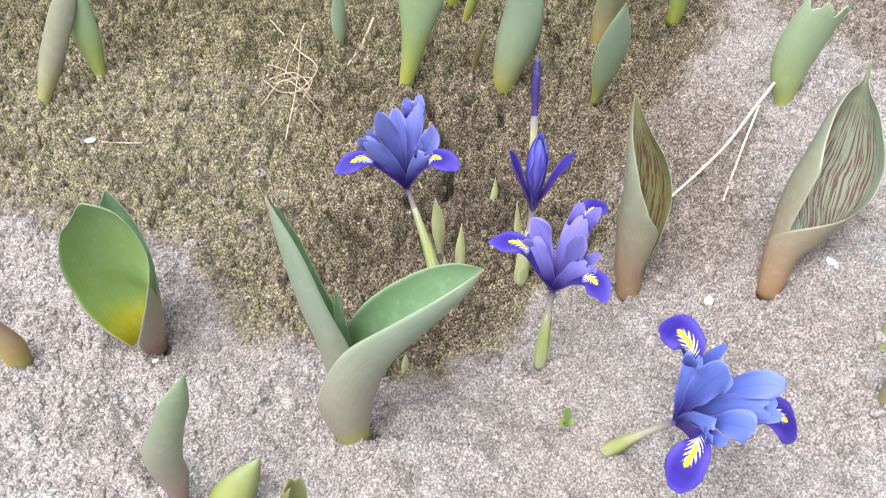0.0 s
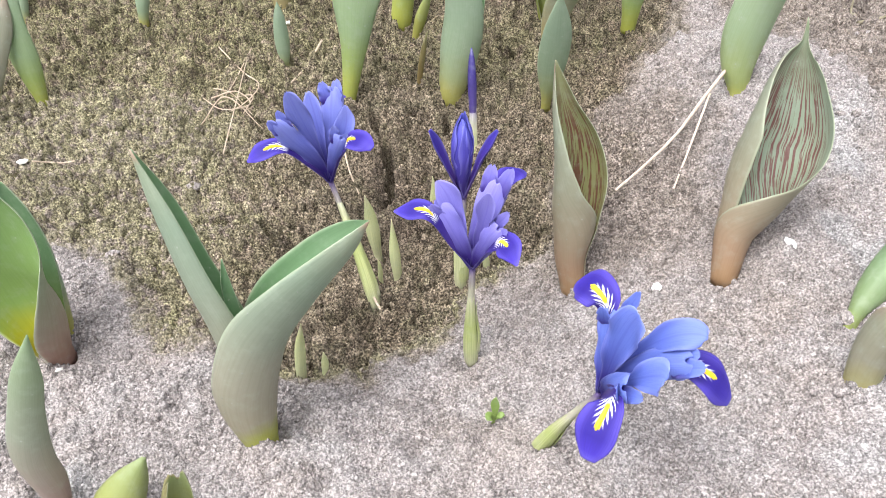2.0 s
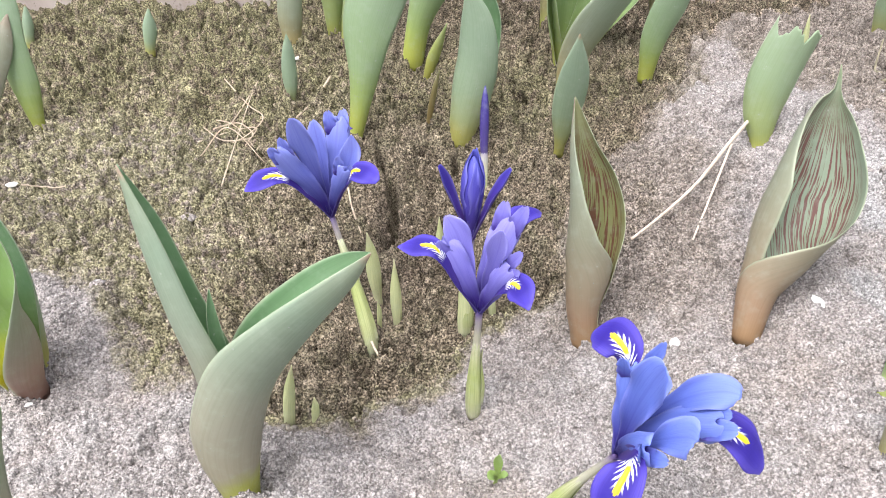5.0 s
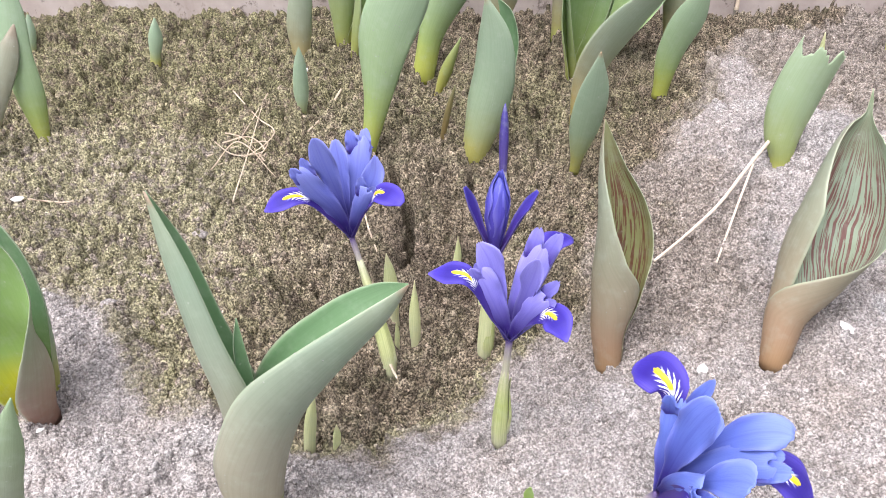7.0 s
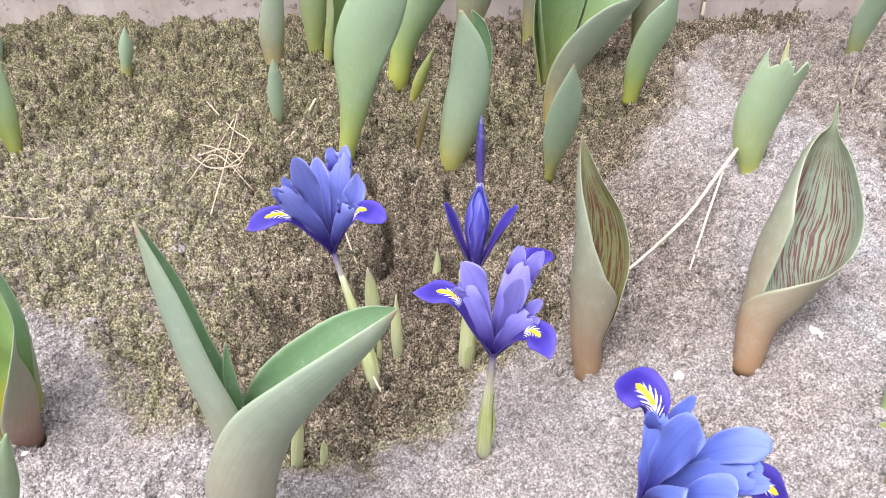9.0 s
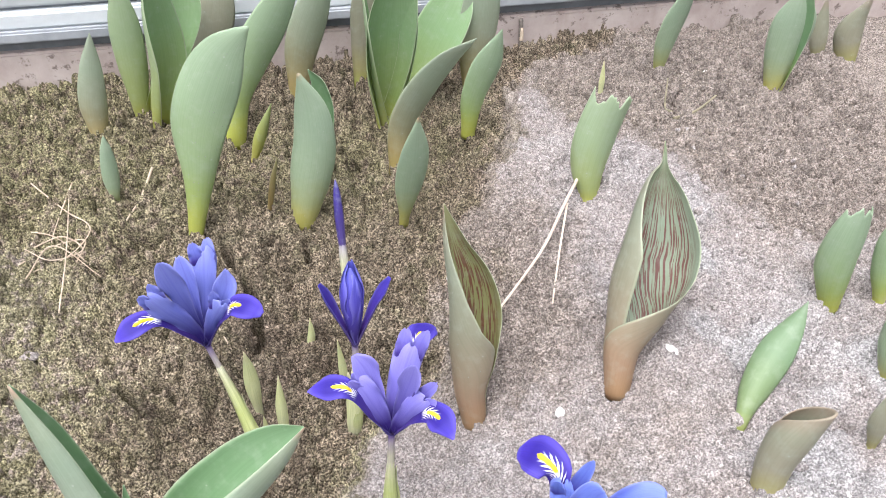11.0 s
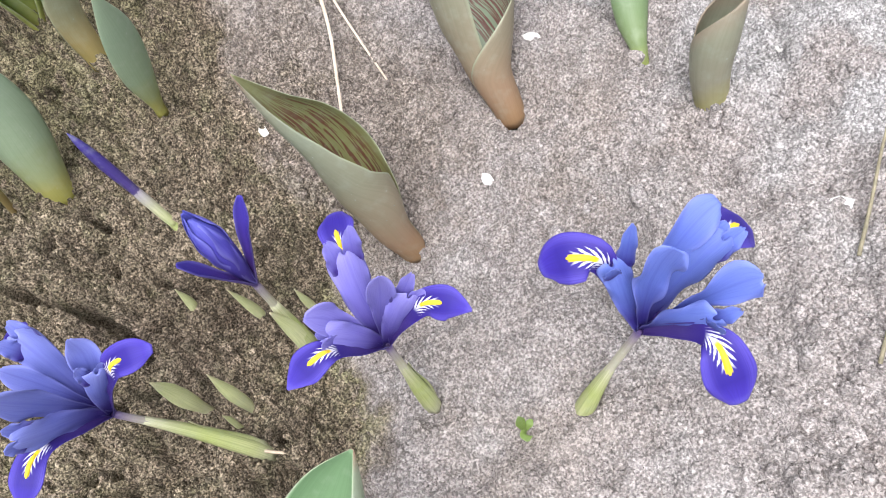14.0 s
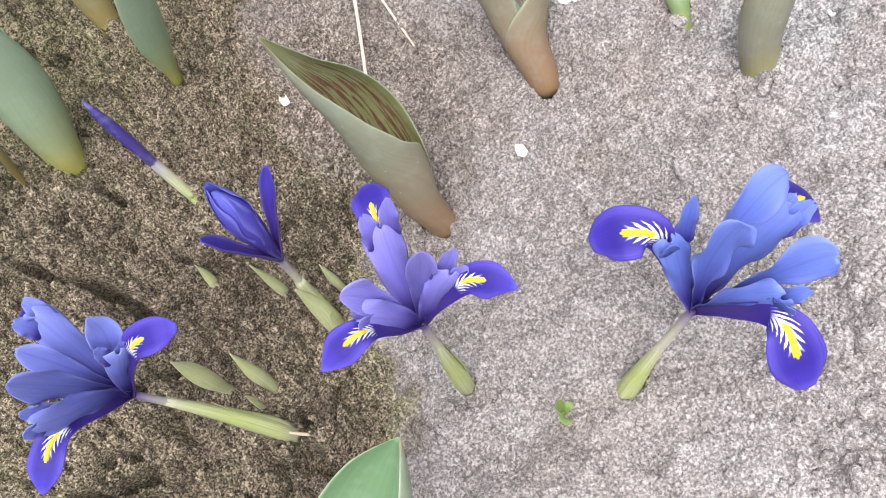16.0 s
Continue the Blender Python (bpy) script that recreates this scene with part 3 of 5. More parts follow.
def crack_mask(x, y):
    """1 in the middle of a crack or furrow, 0 beside it."""
    wander = 0.0036 * value_noise(x, y, 0.0085, 7) + 0.0022 * value_noise(x, y, 0.003, 15)
    out = np.zeros(np.shape(x))
    for a, b, wide in FURROWS:
        out = np.maximum(out, np.exp(-((np.maximum(to_segment(x, y, a, b) + wander, 0) / wide) ** 4)))
    return out


def clod_gaps(x, y, size, shift):
    """1 in the narrow gaps between clods of about the given size, 0 on them; many gaps close up."""
    wander = 0.45 * value_noise(x, y, 0.35 * size, shift), 0.45 * value_noise(x, y, 0.35 * size, shift + 1)
    u, v = x / size + wander[0] + 300, y / size + wander[1] + 300
    i, j = np.floor(u).astype(int), np.floor(v).astype(int)
    first, second = np.full(np.shape(u), 9.0), np.full(np.shape(u), 9.0)
    for a in (-1, 0, 1):
        for b in (-1, 0, 1):
            p, q = (i + a) % 256, (j + b) % 256
            d = np.hypot(i + a + LATTICE[p, q] - u, j + b + LATTICE[q, (p + 57) % 256] - v)
            second = np.minimum(second, np.maximum(first, d))
            first = np.minimum(first, d)
    shut = np.clip((value_noise(x, y, 1.7 * size, shift + 2) + 0.10) / 0.12, 0, 1)
    return np.exp(-(((second - first) * size / 0.0016) ** 2)) * shut


def height(x, y):
    x, y = np.asarray(x, float), np.asarray(y, float)
    m = np.clip(dampness(x, y), 0, 1)
    z = broad_rise(x, y) + 0.006 * value_noise(x, y, 0.07, 1) * (0.5 + 0.5 * m)
    lumps = 0.0150 * np.maximum(value_noise(x, y, 0.021, 2), -0.25) + 0.0270 * np.abs(value_noise(x, y, 0.0125, 3)) + 0.0105 * np.abs(value_noise(x, y, 0.0052, 4)) + 0.0042 * value_noise(x, y, 0.0026, 8) - 0.0085
    crust = 0.0115 * value_noise(x, y, 0.024, 2) + 0.0105 * value_noise(x, y, 0.0095, 3) + 0.0030 * (0.25 - np.abs(value_noise(x, y, 0.0038, 4))) + 0.0018 * value_noise(x, y, 0.0022, 8)
    z = z + (m * lumps + (1 - m) * crust) * near_bed(x, y)
    z = z + 0.0075 * np.maximum(value_noise(x, y, 0.0105, 14), -0.12) * np.exp(-(((m - 0.5) / 0.28) ** 2)) * np.clip((x - 0.22) / 0.05, 0, 1)
    z = z - 0.032 * crack_mask(x, y) - (0.0065 * clod_gaps(x, y, 0.017, 31) + 0.0026 * clod_gaps(x, y, 0.0075, 41)) * np.clip((m - 0.35) / 0.3, 0, 1)
    for cx, cy, s in HOLES:
        z = z - 0.024 * np.exp(-(((x - cx) ** 2 + (y - cy) ** 2) / (0.8 * s) ** 2) ** 2)
    return z


def axis_steps(inner, outer, fine, coarse, far):
    """Places along one axis: fine steps in the inner stretch, coarser in the outer, then ever wider."""
    core = np.arange(inner[0], inner[1], fine)
    low, high = np.arange(outer[0], inner[0] - coarse * 0.5, coarse), np.arange(inner[1] + coarse * 0.5, outer[1], coarse)
    out, s, p = [], coarse, outer[1]
    while p < far:
        s *= 1.25
        p += s
        out.append(p)
    back, s, p = [], coarse, outer[0]
    while p > -far:
        s *= 1.25
        p -= s
        back.append(p)
    return np.r_[back[::-1], low, core, high, out]


def moss_film(x, y, wetness):
    """Where a green film grows: along the rim of the damp soil and towards the far end."""
    rim = np.exp(-(((wetness - 0.62) / 0.22) ** 2))
    away = np.clip((0.03 - x) / 0.10, 0, 1) + 0.8 * hump(x, y, 0.10, 0.55, 0.16, 0.06)
    return np.clip(np.maximum(rim * np.clip((0.16 - x) / 0.05, 0, 1), np.clip(away, 0, 1) * 0.8), 0, 1) * (wetness > 0.25)


def sheet_mesh(name, verts, faces):
    me = bpy.data.meshes.new(name)
    me.vertices.add(len(verts))
    me.vertices.foreach_set("co", verts.ravel())
    me.loops.add(faces.size)
    me.loops.foreach_set("vertex_index", faces.ravel())
    me.polygons.add(len(faces))
    me.polygons.foreach_set("loop_start", np.arange(0, faces.size, faces.shape[1], dtype=np.int32))
    me.update(calc_edges=True)
    me.polygons.foreach_set("use_smooth", np.ones(len(faces), bool))
    return me


def build_ground():
    xs, ys = axis_steps((-0.12, 0.33), (-0.30, 0.52), 0.00105, 0.0016, 40.0), axis_steps((0.15, 0.515), (0.09, 0.70), 0.00105, 0.0016, 40.0)
    X, Y = np.meshgrid(xs, ys)
    Z = height(X, Y)
    nx, ny = len(xs), len(ys)
    verts = np.stack([X, Y, Z], -1).reshape(-1, 3).astype(np.float32)
    idx = (np.arange(ny - 1)[:, None] * nx + np.arange(nx - 1)[None]).ravel()
    quads = np.stack([idx, idx + 1, idx + nx + 1, idx + nx], -1).astype(np.int32)
    me = sheet_mesh("ground", verts, quads)
    me.materials.append(SOIL)
    damp = me.attributes.new("moist", "FLOAT", "POINT")
    wetness = dampness(X, Y)
    damp.data.foreach_set("value", wetness.ravel().astype(np.float32))
    film = me.attributes.new("moss", "FLOAT", "POINT")
    film.data.foreach_set("value", moss_film(X, Y, wetness).ravel().astype(np.float32))
    return tagged(new("ground", me), "crumbly garden soil, pale dry crust beside damp brown earth", "soil", kind="structure")


def jittered(x0, x1, y0, y1, pitch, rnd):
    X, Y = np.meshgrid(np.arange(x0, x1, pitch), np.arange(y0, y1, pitch))
    X[1::2] += 0.5 * pitch
    return (X + rnd.uniform(-0.42, 0.42, X.shape) * pitch).ravel(), (Y + rnd.uniform(-0.42, 0.42, X.shape) * pitch).ravel()


def build_crumbs():
    """Rounded crumbs, a little sunk, side by side over the whole bed; larger ones here and there."""
    rnd = np.random.RandomState(3)
    xa, ya = jittered(-0.13, 0.34, 0.16, 0.52, 0.00176, rnd)
    xb, yb = jittered(-0.30, 0.53, 0.10, 0.695, 0.00228, rnd)
    out = ~((xb > -0.13) & (xb < 0.34) & (yb > 0.16) & (yb < 0.52))
    xc, yc = rnd.uniform(-0.29, 0.52, 6500), rnd.uniform(0.11, 0.69, 6500)
    xd, yd = np.r_[rnd.uniform(0.22, 0.52, 1500), rnd.uniform(0.14, 0.38, 420)], np.r_[rnd.uniform(0.36, 0.68, 1500), rnd.uniform(0.13, 0.34, 420)]
    x, y = np.r_[xa, xb[out], xc, xd], np.r_[ya, yb[out], yc, yd]
    s = np.r_[np.full(len(xa), 0.00090), np.full(out.sum(), 0.00115), 0.0010 + 0.0018 * rnd.rand(len(xc)) ** 4, 0.0013 + 0.0022 * rnd.rand(len(xd)) ** 3]
    s = s * np.clip(np.exp(0.42 * rnd.randn(len(s))), 0.45, 2.4)
    m = dampness(x, y)
    gaps = value_noise(x, y, 0.0036, 21) + 0.7 * value_noise(x, y, 0.0017, 22) + 0.10 * rnd.randn(len(x))
    apart = np.maximum(clod_gaps(x, y, 0.017, 31), 0.8 * clod_gaps(x, y, 0.0075, 41)) * np.clip((m - 0.35) / 0.3, 0, 1)
    keep = (crack_mask(x, y) < 0.04) & (apart < 0.45) & (gaps > np.where(m > 0.35, -0.10, -0.20))
    x, y, s, m = x[keep], y[keep], s[keep], m[keep]
    damp = np.clip((m - 0.25) / 0.4, 0, 1)
    rise = (0.95 + 0.65 * damp)[:, None]
    count = len(x)
    z = (height(x, y) - 0.30 * s + s * rnd.uniform(-0.85, 0.50, count) * (0.6 + 0.4 * damp))[:, None]
    green = moss_film(x, y, m)
    k = 5
    a = rnd.rand(count, 1) * 6.283 + np.arange(k)[None] * 6.283 / k + rnd.uniform(-0.35, 0.35, (count, k))
    s1 = s[:, None]
    low, mid = s1 * rnd.uniform(0.72, 1.10, (count, k)), s1 * rnd.uniform(0.66, 1.05, (count, k))
    turn, long = rnd.rand(count, 1) * 6.283, rnd.uniform(0.85, 1.30, (count, 1))

    def laid(r, angle, lift):
        u, v = r * np.cos(angle) * long, r * np.sin(angle) / long
        return np.stack([x[:, None] + u * np.cos(turn) - v * np.sin(turn), y[:, None] + u * np.sin(turn) + v * np.cos(turn), lift + 0 * u], -1)

    foot = laid(low, a, z - 0.7 * s1)
    ring = laid(mid, a + 0.5, z + s1 * rise * rnd.uniform(0.75, 1.35, (count, k)))
    top = np.stack([x + 0.4 * s * rnd.uniform(-1, 1, count), y + 0.4 * s * rnd.uniform(-1, 1, count), z[:, 0] + rise[:, 0] * s * rnd.uniform(0.9, 1.7, count)], -1)
    verts = np.concatenate([foot, ring, top[:, None]], 1)
    cap = np.array([f for j in range(k) for f in ((j, (j + 1) % k, k + j), ((j + 1) % k, k + (j + 1) % k, k + j), (k + j, k + (j + 1) % k, 2 * k))])
    for name, pick, label in (("dry_soil_crumbs", m <= 0.45, "pale dry soil crumbs strewn over the crust"), ("damp_soil_crumbs", m > 0.45, "brown damp soil crumbs and clods")):
        v = verts[pick].reshape(-1, 3).astype(np.float32)
        f = (cap[None] + (np.arange(int(pick.sum())) * (2 * k + 1))[:, None, None]).reshape(-1, 3).astype(np.int32)
        me = sheet_mesh(name, v, f)
        me.materials.append(CRUMB)
        for field, values in (("moist", m), ("moss", green)):
            me.attributes.new(field, "FLOAT", "POINT").data.foreach_set("value", np.repeat(values[pick], 2 * k + 1).astype(np.float32))
        tagged(new(name, me), label, "soil crumbs", kind="stuff")


build_ground()
build_crumbs()


# ---- the low wall behind the bed ----
def wall_box(name, y0, y1, z0, z1, material, label, category, bevel=0.002):
    bm = bmesh.new()
    bmesh.ops.create_cube(bm, size=1.0)
    for v in bm.verts:
        v.co = Vector((v.co.x * 8.0, y0 + (v.co.y + 0.5) * (y1 - y0), z0 + (v.co.z + 0.5) * (z1 - z0)))
    bmesh.ops.bevel(bm, geom=list(bm.edges), offset=bevel, segments=2, affect="EDGES")
    me = bpy.data.meshes.new(name)
    bm.to_mesh(me)
    bm.free()
    me.materials.append(material)
    ob = new(name, me)
    ob.matrix_world = pose(0, 0.700, 0, 0, 0, math.degrees(math.atan(-0.05)))
    return tagged(ob, label, category, kind="structure")


wall_box("wall_plinth", 0.0, 0.30, -0.15, 0.0275, PLINTH, "low cream-pink plinth with dark stains", "wall")
# the shadow gap under the sill strip, its shade also painted dark grey
wall_box("wall_recess", 0.006, 0.30, 0.0275, 0.0385, DARK_STRIP, "strip set back above the plinth, the sill's shade put into its dark grey", "trim", 0.0008)
wall_box("wall_drip_strip", -0.006, 0.30, 0.0385, 0.0475, FLASHING, "grey-blue metal sill strip above the plinth", "trim", 0.0015)
wall_box("wall_sill", -0.002, 0.30, 0.0475, 0.0610, WHITE_PAINT, "white painted lower rail", "trim", 0.002)
wall_box("wall_groove", 0.006, 0.30, 0.0610, 0.0635, DARK_STRIP, "dark joint above the white rail", "trim", 0.0004)
wall_box("wall_upper", 0.002, 0.30, 0.0635, 0.30, GREY_PAINT, "greyish white painted wall above the rail", "wall", 0.002)

# ---- tulip shoots ----
BED = "tulip shoots in the bed"
AWAY, NEAR = (0.0, 1.0, 0.25), (0.0, -1.0, 0.35)
CURL = (2.2, 1.2, 0.70, 0.48, 0.25)
G, M_ = (GREEN_IN, GREEN_OUT), (GREEN_IN, MAUVE_OUT)


def dew(leaf, number, seed):
    """Small drops strewn over the outer side of a leaf."""
    rnd = random.Random(seed)
    half = len(leaf.data.vertices) // 2
    bm = bmesh.new()
    for _ in range(number):
        v = leaf.data.vertices[half + int(rnd.betavariate(1.2, 2.2) * (half - 60)) + rnd.randrange(40)]
        size = rnd.uniform(0.00016, 0.00034)
        made = bmesh.ops.create_icosphere(bm, subdivisions=1, radius=size)
        lie = v.normal.to_track_quat("Z", "Y").to_matrix()
        for q in made["verts"]:
            q.co = v.co + lie @ Vector((q.co.x, q.co.y * 1.15, q.co.z * 0.6))
    me = bpy.data.meshes.new("dew_drops")
    bm.to_mesh(me)
    bm.free()
    me.materials.append(DEW)
    me.polygons.foreach_set("use_smooth", [True] * len(me.polygons))
    ob = new("dew_drops", me)
    ob.parent = leaf
    ob.matrix_parent_inverse = leaf.matrix_world.inverted()
    return tagged(ob, "tiny clear dew drops on the leaf", kind="stuff")


def shoot(label, leaves, name="tulip_shoot", category="tulip", group=BED):
    """leaves: (rows, face, curl, materials, options) for each blade."""
    p = leaves[0][0][0]
    ob = thing(name, p[:3], label, category, group)
    for k, (rows, face, curl, mats, opts) in enumerate(leaves):
        first = rows[0]
        step = unit(np.subtract(rows[1][:3], first[:3]))
        root = (first[0] - 0.006 * step[0], first[1] - 0.006 * step[1], first[2] - 0.008, first[3] * 0.9)
        drops = opts.get("dew", 0)
        opts = {key: value for key, value in opts.items() if key != "dew"}
        leaf = blade("leaf", [root] + list(rows), face, curl, mats, ob, seed=int(abs(p[0]) * 9000 + 7 * k) % 997, base=0.0 if name != "tulip_shoot" else 0.22, **opts)
        if drops:
            dew(leaf, drops, k + 3)
    return ob


shoot("grey-green tulip with two wide spread leaves", [
    ([(0.0072, 0.2204, 0.0029, 0.006), (0.0063, 0.2252, 0.0251, 0.0102), (0.0091, 0.2288, 0.0437, 0.0117), (0.0205, 0.2328, 0.0686, 0.0107), (0.0409, 0.2355, 0.0923, 0.0083), (0.0588, 0.2367, 0.108, 0.0045), (0.0703, 0.2376, 0.1182, 0.0002)], (-0.62, 0.26, 0.72), [(0.0, 2.7), (0.25, 2.5), (0.45, 2.1), (0.65, 1.75), (0.85, 1.5), (1.0, 1.3)], (GREEN_IN, SPREAD_OUT), {"wave": 0.06, "nv": 24, "deep": True, "dew": 70}),
    ([(0.0072, 0.2204, 0.0029, 0.0023), (0.0052, 0.228, 0.0287, 0.005), (0.0059, 0.2357, 0.0503, 0.0071), (0.0031, 0.2393, 0.0657, 0.0063), (-0.0022, 0.2433, 0.087, 0.0053), (-0.0082, 0.25, 0.1174, 0.0035), (-0.014, 0.2548, 0.142, 0.0002)], (0.88, 0.32, 0.20), [(0.0, 2.2), (0.4, 1.9), (0.7, 1.7), (1.0, 1.5)], (GREEN_IN, SPREAD_OUT), {"nv": 24, "deep": True}),
    ([(0.0072, 0.2204, 0.0029, 0.0018), (0.009, 0.2328, 0.0438, 0.0024), (0.0077, 0.2393, 0.0688, 0.0027), (0.0071, 0.2431, 0.0829, 0.0019), (0.0077, 0.2463, 0.0935, 0.0002)], (0.6, -0.6, 0.4), (2.2, 1.8, 1.4, 1.0), (GREEN_IN, SPREAD_OUT), {})])
shoot("narrow rolled tulip leaf with dull brown stripes inside", [
    ([(0.1517, 0.3175, -0.0013, 0.0058), (0.151, 0.3221, 0.0115, 0.0073), (0.1538, 0.3288, 0.031, 0.0107), (0.1544, 0.3354, 0.0497, 0.0123), (0.1524, 0.3419, 0.0676, 0.0103), (0.1481, 0.3483, 0.0848, 0.0056), (0.1445, 0.356, 0.1057, 0.0002)], (0.0, -0.85, 0.50), [(0.0, 3.5), (0.30, 3.3), (0.38, 3.05), (0.48, 2.36), (0.62, 2.0), (0.82, 1.9), (1.0, 1.5)], (DULL_STRIPED_IN, BLUSH_OUT), {"dew": 36, "nv": 30, "wrap": 0.05, "spin": [(0.0, 92), (0.26, 84), (0.36, 66), (0.48, 46), (0.62, 35), (0.82, 22), (1.0, 20)]})])
shoot("broad cupped tulip leaf striped maroon inside, pinkish base", [
    ([(0.2288, 0.3160, 0.0050, 0.0062), (0.2325, 0.3252, 0.0205, 0.0088), (0.2418, 0.3354, 0.0392, 0.0152), (0.2524, 0.349, 0.0598, 0.0194), (0.2576, 0.3636, 0.0793, 0.0134), (0.2605, 0.3712, 0.0894, 0.0074), (0.2632, 0.3752, 0.0952, 0.0018), (0.2642, 0.3782, 0.1005, 0.0009), (0.2646, 0.3810, 0.1055, 0.0002)], (0.0, -0.85, 0.50), [(0.0, 3.9), (0.20, 3.8), (0.30, 3.15), (0.42, 2.45), (0.55, 2.0), (0.68, 1.8), (0.85, 1.6), (1.0, 1.2)], (STRIPED_IN, BLUSH_OUT), {"nv": 32, "wrap": 0.05, "spin": [(0.0, -80), (0.20, -66), (0.30, -40), (0.42, -4), (0.55, 14), (0.7, 10), (0.85, 4), (1.0, 0)]})])
shoot("lime green tulip leaf with a chewed ragged tip", [
    ([(0.2606, 0.4494, 0.0224, 0.0056), (0.2595, 0.4519, 0.035, 0.0094), (0.2615, 0.4535, 0.0511, 0.0127), (0.2653, 0.4544, 0.0682, 0.0136), (0.2698, 0.4547, 0.0838, 0.0133), (0.2735, 0.4549, 0.0963, 0.0122)], (0.15, 1.0, 0.3), (2.4, 1.5, 1.1, 0.9), (GREEN_IN, CLUMP_OUT), {"jag": 0.13, "slant": 0.10, "nv": 26})])
shoot("thin pale sprout in loose soil near the wall", [([(0.325, 0.5889, 0.004, 0.0014), (0.3251, 0.5889, 0.0165, 0.0019), (0.3244, 0.5892, 0.0319, 0.0002)], AWAY, (2.2, 1.6, 1.0), (SPROUT, SPROUT), {})])
shoot("open cupped tulip leaf, bright green inside, yellow at the base", [
    ([(-0.1091, 0.2745, 0.0051, 0.0076), (-0.1107, 0.2764, 0.0266, 0.0161), (-0.1115, 0.2795, 0.0521, 0.0225), (-0.11, 0.2837, 0.0738, 0.0212), (-0.1107, 0.2858, 0.0921, 0.0144), (-0.1126, 0.2859, 0.1029, 0.0015)], (0.12, -0.80, 0.55), [(0.0, 2.8), (0.2, 2.35), (0.34, 1.95), (0.48, 1.45), (0.7, 1.1), (1.0, 0.9)], (CUP_IN, CUP_OUT), {"nv": 28, "spin": [(0.0, -40), (0.2, -37), (0.45, -30), (0.7, -8), (1.0, 0)]}),
    ([(-0.1111, 0.2915, 0.0051, 0.0046), (-0.1122, 0.3013, 0.0456, 0.0115), (-0.1140, 0.3070, 0.0700, 0.0090), (-0.1140, 0.3100, 0.0865, 0.0005)], (0.0, -1.0, 0.3), (2.2, 1.2, 0.8), G, {})])
shoot("slender pale tulip leaf with a pinkish base", [([(-0.0711, 0.1884, 0.0034, 0.002), (-0.0687, 0.1873, 0.0315, 0.0077), (-0.0664, 0.1868, 0.0498, 0.0083), (-0.0555, 0.1882, 0.0785, 0.0062), (-0.0475, 0.1894, 0.0962, 0.0051), (-0.0381, 0.1909, 0.1171, 0.0002)], AWAY, (2.2, 1.4, 1.0, 0.8, 0.5), (GREEN_IN, CUP_OUT), {})])
shoot("short yellow-green tulip sprout", [([(-0.0485, 0.1769, 0.0033, 0.0072), (-0.0436, 0.1833, 0.0135, 0.0099), (-0.0364, 0.1903, 0.0242, 0.007), (-0.0298, 0.1961, 0.033, 0.0007)], AWAY, (2.4, 1.6, 1.1), (YELLOW, YELLOW), {})])
shoot("short ragged olive tulip sprout", [([(-0.0181, 0.1751, 0.0034, 0.0054), (-0.0155, 0.1773, 0.0186, 0.0062), (-0.0118, 0.1798, 0.0346, 0.0051), (-0.0083, 0.1822, 0.0497, 0.0018)], (0.7, -0.6, 0.3), (2.4, 2.0, 1.6), (YELLOW, OLIVE), {"jag": 0.18})])
shoot("lime green tulip leaf leaning over damp soil", [([(-0.2001, 0.4928, 0.0093, 0.0031), (-0.2012, 0.4959, 0.0398, 0.01), (-0.2003, 0.5001, 0.0697, 0.0097), (-0.1966, 0.5053, 0.0935, 0.0077), (-0.1939, 0.5094, 0.1131, 0.0007)], AWAY, CURL, (GREEN_IN, LIME_OUT), {})])
shoot("mauve-grey tulip leaf leaning over damp soil", [([(-0.2311, 0.4642, 0.01, 0.0031), (-0.2235, 0.4727, 0.0275, 0.0069), (-0.2104, 0.4862, 0.0539, 0.0078), (-0.2021, 0.4945, 0.0698, 0.0066), (-0.1955, 0.502, 0.0855, 0.0007)], AWAY, CURL, M_, {})])
shoot("short brown-yellow tulip sprout in dry soil", [([(-0.1766, 0.2606, 0.0055, 0.006), (-0.1751, 0.2623, 0.0235, 0.0064), (-0.1737, 0.2639, 0.0444, 0.0008)], AWAY, (2.3, 1.6, 1.0), (YELLOW, STUB), {})])
shoot("tiny grey-green tulip shoot", [([(-0.275, 0.6345, 0.0038, 0.0032), (-0.272, 0.6365, 0.0185, 0.0041), (-0.269, 0.6384, 0.0329, 0.0005)], AWAY, (2.0, 1.2, 0.6), G, {})])
shoot("tiny grey-green tulip shoot", [([(-0.1678, 0.6186, 0.0043, 0.0036), (-0.1645, 0.6202, 0.0188, 0.0053), (-0.1612, 0.6218, 0.0347, 0.0004)], AWAY, (2.0, 1.2, 0.6), G, {})])
shoot("small pointed green tulip leaf", [([(-0.0338, 0.5261, 0.0044, 0.0016), (-0.0326, 0.5264, 0.0232, 0.0049), (-0.0303, 0.5269, 0.0443, 0.0037), (-0.0292, 0.5272, 0.0565, 0.0002)], AWAY, (2.0, 1.1, 0.7, 0.4), G, {})])
shoot("brownish grey tulip leaf beside the clump", [([(-0.0505, 0.6094, 0.0036, 0.0053), (-0.0489, 0.61, 0.029, 0.0091), (-0.0429, 0.6114, 0.0586, 0.007), (-0.0371, 0.6126, 0.0832, 0.0003)], AWAY, CURL, (GREEN_IN, GREY_OUT), {})])
